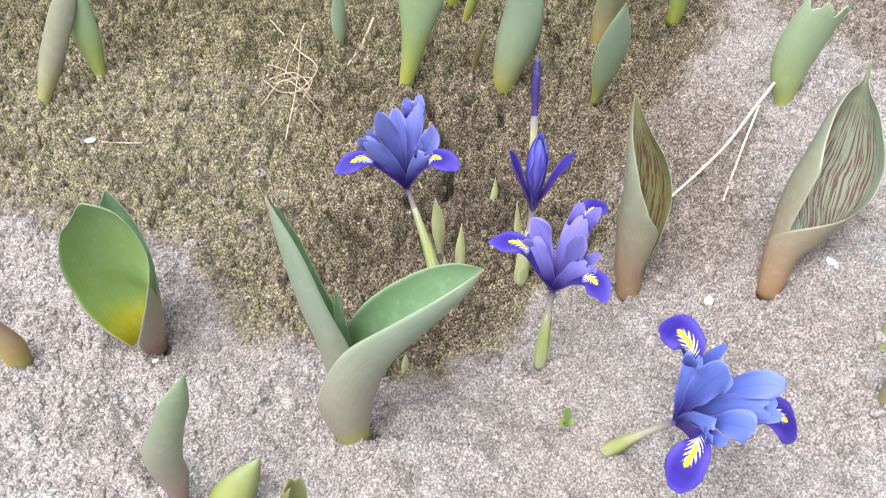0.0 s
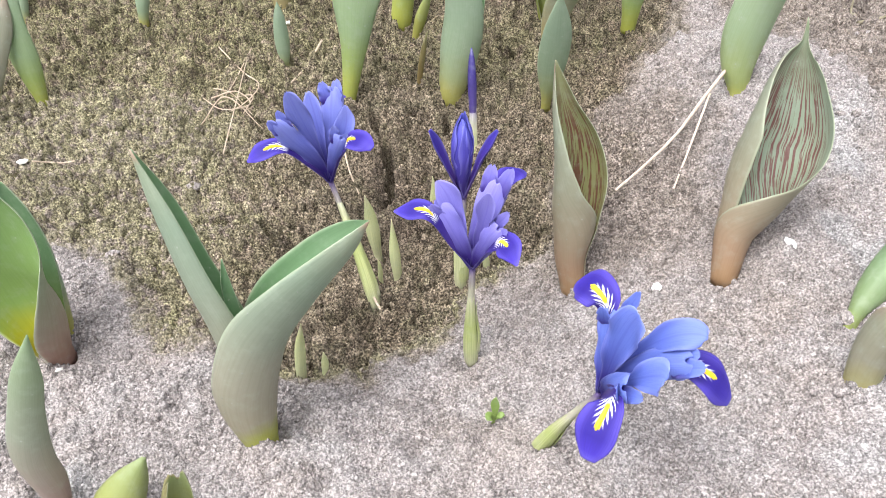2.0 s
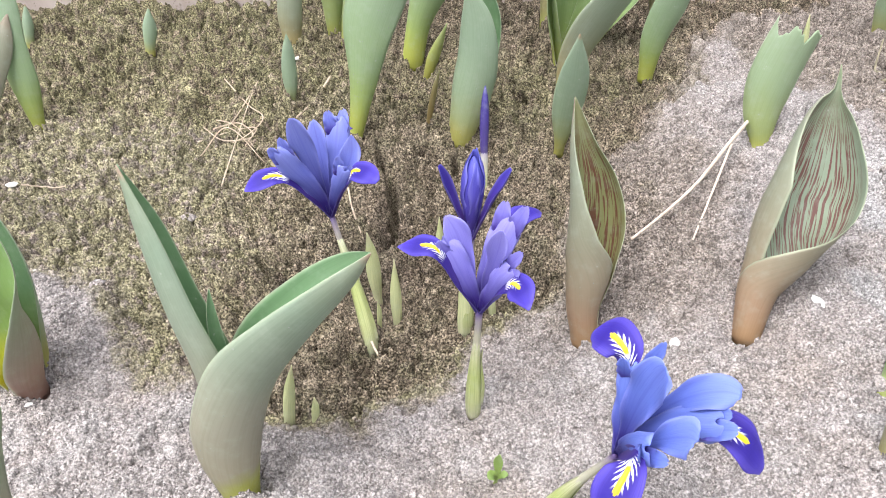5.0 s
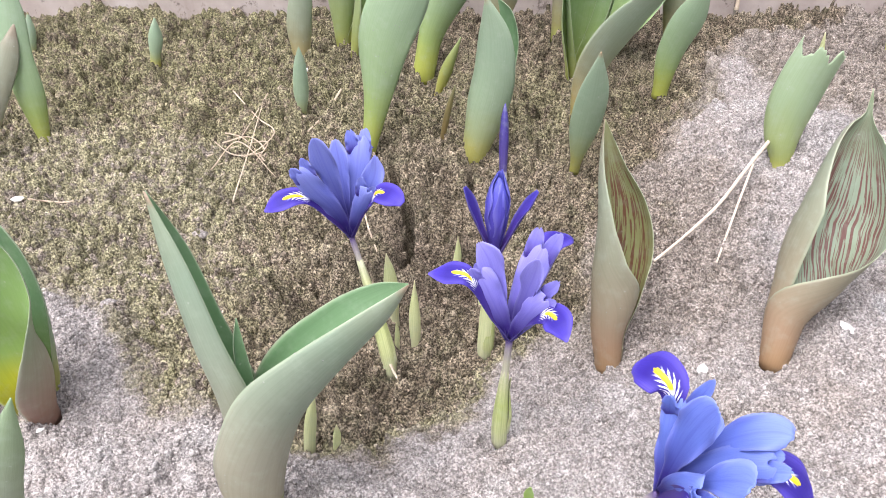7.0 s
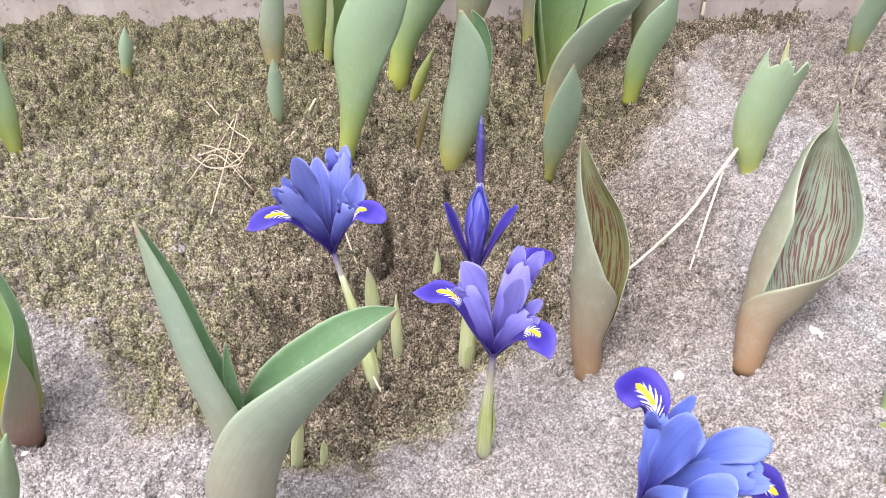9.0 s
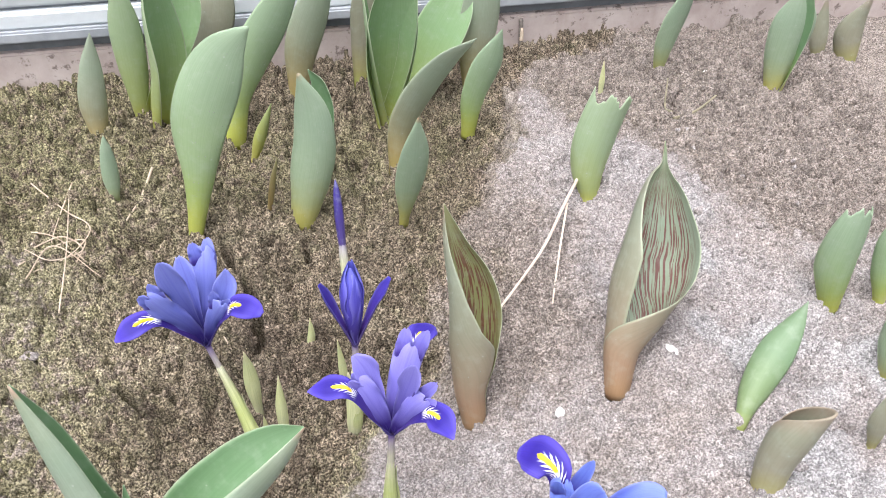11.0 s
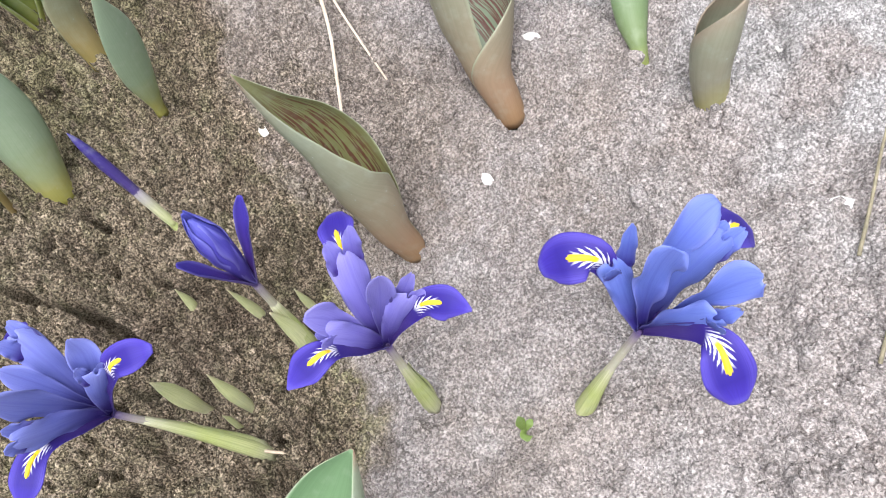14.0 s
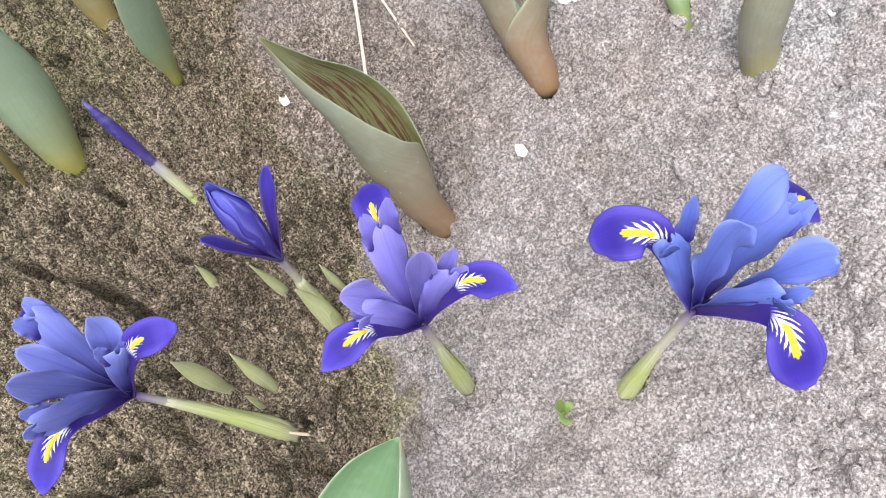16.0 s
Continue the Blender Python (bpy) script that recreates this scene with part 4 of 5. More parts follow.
shoot("tall broad grey-green tulip leaf in front of the clump", [([(0.0159, 0.4847, 0.0035, 0.0039), (0.0236, 0.4876, 0.0381, 0.0085), (0.0307, 0.4908, 0.0753, 0.0159), (0.0423, 0.4923, 0.1025, 0.0168), (0.0527, 0.4929, 0.1201, 0.0124), (0.0635, 0.4928, 0.1307, 0.0046), (0.0685, 0.4925, 0.1342, 0.0006)], (0.3, 1.0, 0.1), (2.0, 1.0, 0.6, 0.45, 0.3), (GREEN_IN, LIME_OUT), {"wave": 0.04, "dew": 50})])
shoot("clump of tall green tulip leaves near the wall", [
    ([(-0.0087, 0.6235, 0.0032, 0.0059), (0.0032, 0.6248, 0.0457, 0.0161), (0.0049, 0.6254, 0.0881, 0.0154), (0.0065, 0.6259, 0.1304, 0.0007)], (0.8, -0.5, 0.3), (2.3, 1.5, 1.1, 0.6), (CLUMP_IN, CLUMP_OUT), {}), ([(-0.0237, 0.6429, 0.0032, 0.0051), (-0.0214, 0.6433, 0.0387, 0.0103), (-0.0196, 0.6436, 0.0737, 0.0103), (-0.0173, 0.644, 0.1101, 0.0008)], AWAY, CURL, (CLUMP_IN, CLUMP_OUT), {}),
    ([(-0.0133, 0.6406, 0.0032, 0.006), (0.0147, 0.6432, 0.0527, 0.0115), (0.0259, 0.645, 0.0853, 0.0135), (0.0266, 0.647, 0.1167, 0.0008)], (-0.5, -0.8, 0.3), (2.2, 1.4, 0.9, 0.5), (CLUMP_IN, CLUMP_OUT), {}), ([(-0.0029, 0.6425, 0.0032, 0.006), (0.0292, 0.6564, 0.0396, 0.0127), (0.0403, 0.666, 0.0657, 0.0176), (0.0518, 0.6805, 0.1056, 0.0008)], AWAY, CURL, M_, {})])
shoot("tall grey-green tulip leaf leaning beside the clump", [([(0.0445, 0.5912, 0.003, 0.0074), (0.0509, 0.5933, 0.0302, 0.0088), (0.0632, 0.5946, 0.0592, 0.014), (0.078, 0.5947, 0.0827, 0.0137), (0.0911, 0.5948, 0.1034, 0.0093), (0.1025, 0.5949, 0.1214, 0.0004)], AWAY, CURL, (GREEN_IN, LIME_OUT), {})])
shoot("mauve-pink tulip leaf near the wall", [([(0.0948, 0.6421, 0.003, 0.0062), (0.1018, 0.6429, 0.0383, 0.0128), (0.1109, 0.6426, 0.0648, 0.0133), (0.1215, 0.642, 0.09, 0.0081), (0.1309, 0.641, 0.1061, 0.0004)], AWAY, CURL, (GREEN_IN, GREY_OUT), {})])
shoot("small yellow-green tulip sprout", [([(0.0569, 0.562, 0.0023, 0.0023), (0.0633, 0.5624, 0.02, 0.004), (0.0736, 0.5627, 0.0442, 0.0003)], AWAY, (2.0, 1.3, 0.6), (GREEN_IN, YELLOW), {})])
shoot("thin brownish tulip sprout", [([(0.062, 0.4991, 0.0001, 0.0012), (0.0677, 0.4995, 0.0264, 0.0017), (0.0723, 0.4995, 0.043, 0.0003)], AWAY, (2.0, 1.6, 1.0), (OLIVE, OLIVE), {})])
shoot("grey-green tulip leaf folded round a second one", [
    ([(0.0838, 0.497, -0.0031, 0.0082), (0.09, 0.4977, 0.024, 0.0129), (0.0954, 0.4984, 0.0487, 0.0133), (0.096, 0.4996, 0.0762, 0.0101), (0.0919, 0.5009, 0.0987, 0.001)], (0.35, 0.9, 0.2), (2.1, 1.3, 0.9, 0.7, 0.4), G, {}),
    ([(0.0869, 0.5094, -0.0036, 0.0022), (0.0982, 0.5132, 0.0321, 0.0086), (0.1052, 0.5165, 0.0607, 0.0077), (0.1041, 0.5192, 0.0792, 0.0048), (0.0985, 0.5211, 0.0892, 0.0003)], (-0.5, -0.8, 0.3), (2.0, 1.4, 1.1, 0.8), (GREEN_IN, LIME_OUT), {})])
shoot("clump of channelled green tulip leaves near the wall", [
    ([(0.1544, 0.5887, 0.0021, 0.0059), (0.1579, 0.5883, 0.0468, 0.0153), (0.1629, 0.5875, 0.0895, 0.0161), (0.1679, 0.5867, 0.1282, 0.0007)], NEAR, (2.4, 1.8, 1.4, 0.8), (CLUMP_IN, CLUMP_OUT), {}), ([(0.1542, 0.5925, 0.0023, 0.0051), (0.1495, 0.5914, 0.0417, 0.0089), (0.1461, 0.5903, 0.0776, 0.0101), (0.1435, 0.589, 0.1144, 0.0007)], (0.9, -0.2, 0.2), CURL, (CLUMP_IN, CLUMP_OUT), {}),
    ([(0.1564, 0.5905, 0.0022, 0.0051), (0.1693, 0.586, 0.0467, 0.0089), (0.175, 0.5836, 0.086, 0.01), (0.1781, 0.5821, 0.1217, 0.0007)], (-0.9, -0.3, 0.2), CURL, (CLUMP_IN, CLUMP_OUT), {}), ([(0.1753, 0.6114, 0.0029, 0.0061), (0.1967, 0.6169, 0.0431, 0.0191), (0.2146, 0.6204, 0.0733, 0.0165), (0.2273, 0.6223, 0.0927, 0.0004)], (-0.6, -0.7, 0.4), CURL, (CLUMP_IN, CLUMP_OUT), {})])
shoot("wide leaning grey-green tulip leaf with pinkish base", [([(0.1551, 0.5388, -0.0019, 0.006), (0.1612, 0.5412, 0.0288, 0.0124), (0.1739, 0.5395, 0.0546, 0.0166), (0.1901, 0.5355, 0.0778, 0.0124), (0.2063, 0.5303, 0.0933, 0.0004)], (-0.4, 0.9, 0.4), CURL, (GREEN_IN, GREY_OUT), {})])
shoot("small pointed bluish green tulip leaf", [([(0.1481, 0.4821, -0.0033, 0.003), (0.1511, 0.4771, 0.0246, 0.0089), (0.1542, 0.4718, 0.0536, 0.0085), (0.1554, 0.4673, 0.0809, 0.0003)], AWAY, (1.8, 0.9, 0.5, 0.3), G, {})])
shoot("green tulip leaf turning yellow at its base", [([(0.2123, 0.563, 0.0048, 0.005), (0.2157, 0.5626, 0.0312, 0.0093), (0.2242, 0.56, 0.0586, 0.0106), (0.2319, 0.5576, 0.0834, 0.0004)], AWAY, CURL, (GREEN_IN, LIME_OUT), {})])
shoot("grey-green tulip leaf behind the clump", [([(0.2284, 0.6163, 0.0032, 0.0062), (0.2313, 0.6154, 0.0469, 0.0144), (0.2341, 0.6146, 0.0826, 0.0131), (0.2349, 0.6144, 0.1116, 0.0008)], AWAY, CURL, (GREEN_IN, GREY_OUT), {})])
shoot("mauve tulip leaf close to the wall", [([(0.1464, 0.6528, 0.003, 0.0054), (0.1494, 0.6525, 0.0374, 0.0088), (0.1526, 0.6521, 0.0696, 0.0093), (0.1561, 0.6517, 0.0954, 0.0004)], AWAY, CURL, M_, {})])
shoot("slanting green tulip leaf in front of the plinth", [([(0.3864, 0.6159, 0.0031, 0.0037), (0.3893, 0.6144, 0.0298, 0.0113), (0.3936, 0.612, 0.0545, 0.0123), (0.3993, 0.6086, 0.0848, 0.0004)], (-0.3, 1.0, 0.3), CURL, G, {})])
shoot("upright tulip pair of folded green leaves", [
    ([(0.4651, 0.5725, 0.0031, 0.0068), (0.4658, 0.5719, 0.0331, 0.014), (0.4668, 0.5711, 0.0614, 0.0144), (0.4662, 0.5717, 0.0855, 0.0004)], (0.4, 0.9, 0.2), CURL, G, {}), ([(0.4686, 0.5717, 0.0031, 0.0054), (0.4702, 0.5685, 0.0344, 0.0078), (0.4705, 0.5665, 0.0632, 0.0076), (0.4695, 0.5659, 0.0855, 0.0004)], (-0.8, -0.4, 0.2), CURL, G, {})])
shoot("dull mauve tulip leaf", [([(0.5202, 0.5979, 0.003, 0.0028), (0.517, 0.6005, 0.0276, 0.0078), (0.5143, 0.6029, 0.0582, 0.0004)], AWAY, (2.0, 1.3, 0.7), M_, {})])
shoot("dull mauve tulip leaf", [([(0.5493, 0.5993, 0.003, 0.0085), (0.5472, 0.6013, 0.0289, 0.0121), (0.5515, 0.5973, 0.057, 0.0009)], AWAY, (2.0, 1.3, 0.7), M_, {})])
shoot("pointed green tulip leaf leaning over dry soil", [([(0.2776, 0.2772, 0.0093, 0.0030), (0.2862, 0.286, 0.018, 0.0070), (0.3, 0.2965, 0.0301, 0.0088), (0.3108, 0.3033, 0.0389, 0.0056), (0.3211, 0.3106, 0.0477, 0.0002)], (0.62, 0.30, -0.55), (2.4, 1.3, 0.7, 0.5, 0.3), (MID_GREEN, MID_GREEN), {"nv": 20, "spin": [(0.0, 60), (0.25, 20), (1.0, 0)]})])
shoot("short rolled mauve-grey tulip sprout", [([(0.2664, 0.2381, 0.0138, 0.0060), (0.2686, 0.2412, 0.0306, 0.0073), (0.2729, 0.2418, 0.0483, 0.0078), (0.2795, 0.2398, 0.0665, 0.0046)], (-0.45, 0.80, 0.30), (3.35, 3.25, 3.2, 3.15), (MAUVE_OUT, MAUVE_OUT), {"nv": 30, "wrap": 0.05, "peak": 0.42})])
shoot("lime green tulip leaf with a ragged top", [([(0.3713, 0.3464, 0.0046, 0.0061), (0.3693, 0.3486, 0.0283, 0.0107), (0.3693, 0.3487, 0.052, 0.0112), (0.3695, 0.3485, 0.0723, 0.0066)], AWAY, (2.4, 1.8, 1.4, 1.1), (GREEN_IN, LIME_OUT), {"jag": 0.10})])
shoot("narrow lime green tulip leaf", [([(0.4008, 0.3418, 0.0043, 0.0031), (0.3979, 0.3452, 0.0225, 0.0056), (0.3961, 0.3476, 0.0458, 0.0064), (0.3959, 0.3482, 0.0636, 0.0006)], AWAY, (2.3, 1.6, 1.2, 0.6), (GREEN_IN, LIME_OUT), {})])
shoot("small brownish tulip sprout", [([(0.3279, 0.248, 0.0131, 0.002), (0.3271, 0.2493, 0.0315, 0.0052), (0.3261, 0.2509, 0.0524, 0.0003)], AWAY, (2.2, 1.4, 0.8), M_, {})])
shoot("tulip with a cupped leaf and a folded leaf", [
    ([(0.3685, 0.2866, 0.0078, 0.0062), (0.3666, 0.2893, 0.0285, 0.009), (0.3669, 0.289, 0.0484, 0.0092), (0.368, 0.2873, 0.0639, 0.0008)], (0.3, 0.9, 0.2), (2.6, 1.8, 1.3, 0.9), (GREEN_IN, GREEN_OUT), {}), ([(0.3805, 0.2886, 0.0074, 0.0056), (0.3818, 0.2865, 0.0355, 0.0101), (0.3826, 0.2852, 0.059, 0.008), (0.3815, 0.287, 0.0776, 0.0005)], AWAY, CURL, (GREEN_IN, LIME_OUT), {})])
shoot("olive tulip leaf at the edge of the bed", [([(0.4572, 0.3435, 0.0037, 0.007), (0.4556, 0.346, 0.0273, 0.0095), (0.4565, 0.3447, 0.0514, 0.0091), (0.4577, 0.3428, 0.0685, 0.0006)], AWAY, CURL, (GREEN_IN, LIME_OUT), {})])
shoot("yellow-green tulip leaf at the edge of the bed", [([(0.3891, 0.2213, 0.014, 0.0061), (0.3882, 0.2236, 0.0236, 0.0092), (0.3871, 0.2272, 0.0431, 0.0078), (0.3863, 0.2298, 0.0583, 0.0005)], AWAY, CURL, (GREEN_IN, LIME_OUT), {})])

# ---- young iris sprouts and a seedling ----
for rows in ([(0.0435, 0.3593, -0.018, 0.0021), (0.0432, 0.3592, -0.0003, 0.0036), (0.0432, 0.3592, 0.0140, 0.0026), (0.0427, 0.3591, 0.0265, 0.0001)], [(0.0561, 0.3427, -0.0221, 0.0021), (0.0567, 0.3428, -0.0013, 0.0026), (0.0581, 0.3431, 0.0228, 0.0001)], [(0.0167, 0.2637, -0.002, 0.0023), (0.0194, 0.2651, 0.015, 0.0022), (0.0228, 0.2664, 0.0299, 0.0001)], [(0.0286, 0.263, -0.0028, 0.0015), (0.0298, 0.2634, 0.0056, 0.0015), (0.0303, 0.2636, 0.012, 0.0001)], [(0.0928, 0.3369, -0.018, 0.0038), (0.0935, 0.337, 0.0005, 0.0035), (0.0918, 0.3369, 0.0238, 0.0003)], [(0.0753, 0.3867, -0.01, 0.0015), (0.0771, 0.3866, 0.0006, 0.0019), (0.0776, 0.3867, 0.0148, 0.0001)], [(0.0911, 0.3602, -0.0155, 0.0017), (0.0908, 0.3602, 0.0006, 0.002), (0.0896, 0.3603, 0.0229, 0.0001)], [(0.1068, 0.3415, -0.014, 0.0016), (0.1065, 0.3415, -0.0023, 0.0016), (0.1063, 0.3416, 0.0121, 0.0001)], [(0.0465, 0.3411, -0.0214, 0.0011), (0.0472, 0.3412, -0.0122, 0.0011), (0.0472, 0.3412, -0.0039, 0.0001)]):
    shoot("pale yellow-green iris sprout in damp soil", [(rows, AWAY, (2.8, 2.4, 1.6, 1.0), (SPROUT, SPROUT), {"thick": 0.0006, "nu": 16, "nv": 10})], "iris_sprout", "sprout", "iris sprouts")
SEED_LEAF = leaf_material("seedling_leaf", [(0.0, (0.30, 0.36, 0.10)), (0.5, (0.25, 0.34, 0.09)), (1.0, (0.20, 0.29, 0.08))], veins=0.05)
shoot("tiny green weed seedling with rounded leaves in dry soil", [
    ([(0.1100, 0.2285, 0.0050, 0.0006), (0.1096, 0.2278, 0.0085, 0.0016), (0.1085, 0.2262, 0.0108, 0.0025), (0.1072, 0.2246, 0.0112, 0.0006)], (-0.1, -0.5, 0.85), (0.9, 0.4, -0.2), (SEED_LEAF, SEED_LEAF), {"thick": 0.0005, "nu": 14, "nv": 10}),
    ([(0.1102, 0.2290, 0.0050, 0.0006), (0.1108, 0.2296, 0.0100, 0.0014), (0.1112, 0.2304, 0.0150, 0.0020), (0.1118, 0.2310, 0.0182, 0.0004)], (-0.2, -0.7, 0.6), (0.9, 0.5, 0.2), (SEED_LEAF, SEED_LEAF), {"thick": 0.0005, "nu": 14, "nv": 10}),
    ([(0.1104, 0.2286, 0.0050, 0.0005), (0.1120, 0.2284, 0.0080, 0.0012), (0.1136, 0.2282, 0.0092, 0.0016), (0.1150, 0.2280, 0.0090, 0.0004)], (0.0, -0.3, 0.9), (0.9, 0.4, -0.1), (SEED_LEAF, SEED_LEAF), {"thick": 0.0005, "nu": 14, "nv": 10})], "seedling", "seedling", "seedlings")

# ---- dwarf irises ----
OPEN = (0.0, -0.72, 0.66)


def crest(arm, root, tip, hw, face, tint, seed):
    """One of the two upturned lobes at the end of a style arm."""
    r, t = np.array(root), np.array(tip)
    rows = [(*r, 0.92 * hw), (*(0.62 * r + 0.38 * t), hw), (*(0.30 * r + 0.70 * t), 0.80 * hw), (*(0.10 * r + 0.90 * t), 0.46 * hw), (*t, 0.10 * hw)]
    blade("crest", rows, face, (-0.45, -0.20, 0.25, 0.35), (tint, tint), arm, 0.0004, 18, 12, jag=0.09, wave=0.22, seed=seed)


def iris(label, base, bend, fb, falls, styles, standards, tint, fat=1.0, sheath_end=0.64):
    """falls, styles, standards: (rows after the flower's base, face), styles also the tips of their crests."""
    ob = thing("dwarf_iris", base, label, "iris", "dwarf irises")
    b, m, e = np.array(base), np.array(bend), np.array(fb)
    line = [(*(b - (0, 0, 0.006)), 0.0021), (*b, 0.0021), (*m, 0.0017), (*e, 0.0014)]
    tube("stem", line, TUBE, ob)
    part_line = [(*p[:3], 0.0036 * fat * w) for p, w in zip(curve_at(line, np.linspace(0.0, sheath_end, 6)), (0.94, 1.0, 0.96, 0.80, 0.62, 0.42))]
    tube("sheath", part_line, SHEATH, ob, 14, 16, 0.08)
    way = unit(m - b)
    side = unit(np.cross(way, (0.3, -0.8, 0.5)))
    flap = [(*(b + 0.0030 * side + 0.002 * way), 0.0022), (*(b + 0.0034 * side + 0.012 * way), 0.0024), (*(m + 0.0024 * side), 0.0016), (*(m + 0.0030 * side + 0.007 * way), 0.0003)]
    blade("bract", flap, tuple(-side), (1.5, 1.3, 1.0, 0.6), (SHEATH, SHEATH), ob, 0.0003, 18, 8, seed=2)
    for k, (rows, face) in enumerate(falls):
        leaf = blade("fall", [(*fb, 0.0013)] + rows, face, (1.5, 1.2, 0.8, -0.12, -0.42), (FALL, PETAL_BACK), ob, 0.00045, 40, 18, wave=0.07, seed=k + 3)
        verts = leaf.data.vertices
        crest_line = [(*verts[i * 19 + 9].co, r) for i, r in ((25, 0.0003), (26, 0.0007), (28, 0.0008), (30, 0.0007), (31, 0.0003))]
        tube("ridge", crest_line, RIDGE, leaf, 7, 12)
    for k, (rows, face, tips) in enumerate(styles):
        close = np.array(rows[-1]) + 0.45 * (np.array(rows[-1]) - np.array(rows[-2]))
        arm = blade("style_arm", [(*fb, 0.0014)] + rows + [(*close[:3], 0.35 * rows[-1][3])], face, (1.0, -0.3, -0.75, -0.85), (tint, tint), ob, 0.00045, 26, 16, wave=0.24, seed=k + 23, notch=0.05)
        end = np.array(rows[-1])
        back = unit(np.array(rows[-1][:3]) - np.array(rows[-2][:3]))
        across = unit(np.cross(back, np.array(face)))
        for j, tip in enumerate(tips):
            lean = math.copysign(0.38 * end[3], float(across @ (np.array(tip) - end[:3])))
            crest(arm, end[:3] - 0.0050 * back + lean * across - 0.0004 * np.array(face), tip, 0.62 * end[3], face, tint, 7 * k + j)
    for k, (rows, face) in enumerate(standards):
        blade("standard", [(*fb, 0.0010)] + rows, face, (1.3, 0.9, 0.55, 0.40, 0.25), (tint, tint), ob, 0.00045, 32, 16, jag=0.02, wave=0.30, seed=k + 41)
    return ob


iris("blue-violet dwarf iris in full bloom over damp soil", (0.0455, 0.3205, -0.0165), (0.0385, 0.3345, 0.013), (0.0280, 0.3520, 0.0430),
     [([(0.0215, 0.3475, 0.0580, 0.0024), (0.0128, 0.3450, 0.0710, 0.0031), (0.0070, 0.3438, 0.0738, 0.0050), (0.0005, 0.3402, 0.0735, 0.0055), (-0.0035, 0.3385, 0.0718, 0.0036), (-0.0068, 0.3372, 0.0698, 0.0006)], (0.02, -0.34, 0.90)),
      ([(0.0342, 0.3475, 0.0580, 0.0024), (0.0412, 0.3418, 0.0720, 0.0031), (0.0455, 0.3386, 0.0795, 0.0050), (0.0510, 0.3342, 0.0818, 0.0057), (0.0548, 0.3315, 0.0815, 0.0043), (0.0576, 0.3296, 0.0800, 0.0014)], (-0.28, -0.28, 0.90)),
      ([(0.0290, 0.3600, 0.0600, 0.0024), (0.0300, 0.3700, 0.0730, 0.0031), (0.0310, 0.3770, 0.0755, 0.0050), (0.0320, 0.3840, 0.0745, 0.0062), (0.0330, 0.3910, 0.0700, 0.0008)], (0.0, 0.2, 0.95))],
     [([(0.0228, 0.3485, 0.0615, 0.0040), (0.0160, 0.3450, 0.0760, 0.0052), (0.0120, 0.3432, 0.0850, 0.0050)], (-0.10, -0.75, 0.65), [(0.0078, 0.3405, 0.0915), (0.0125, 0.3440, 0.0945)]),
      ([(0.0304, 0.3568, 0.0620, 0.0036), (0.0330, 0.3645, 0.0770, 0.0054), (0.0342, 0.3690, 0.0850, 0.0054)], (0.05, -0.80, 0.60), [(0.0300, 0.3690, 0.0935), (0.0368, 0.3745, 0.0910)]),
      ([(0.0330, 0.3485, 0.0600, 0.0034), (0.0375, 0.3455, 0.0705, 0.0046), (0.0400, 0.3440, 0.0755, 0.0044)], (0.15, -0.70, 0.70), [(0.0375, 0.3470, 0.0825), (0.0440, 0.3425, 0.0800)])],
     [([(0.0258, 0.3505, 0.0650, 0.0018), (0.0230, 0.3492, 0.0790, 0.0042), (0.0207, 0.3483, 0.0910, 0.0054), (0.0192, 0.3478, 0.0985, 0.0036), (0.0183, 0.3475, 0.1025, 0.0006)], OPEN),
      ([(0.0275, 0.3550, 0.0640, 0.0017), (0.0262, 0.3580, 0.0770, 0.0036), (0.0252, 0.3600, 0.0860, 0.0042), (0.0245, 0.3613, 0.0930, 0.0010)], OPEN),
      ([(0.0332, 0.3512, 0.0600, 0.0017), (0.0395, 0.3495, 0.0730, 0.0042), (0.0432, 0.3487, 0.0825, 0.0052), (0.0449, 0.3483, 0.0928, 0.0006)], (-0.15, -0.72, 0.62))], PETAL_MIX, 1.0, 0.84)
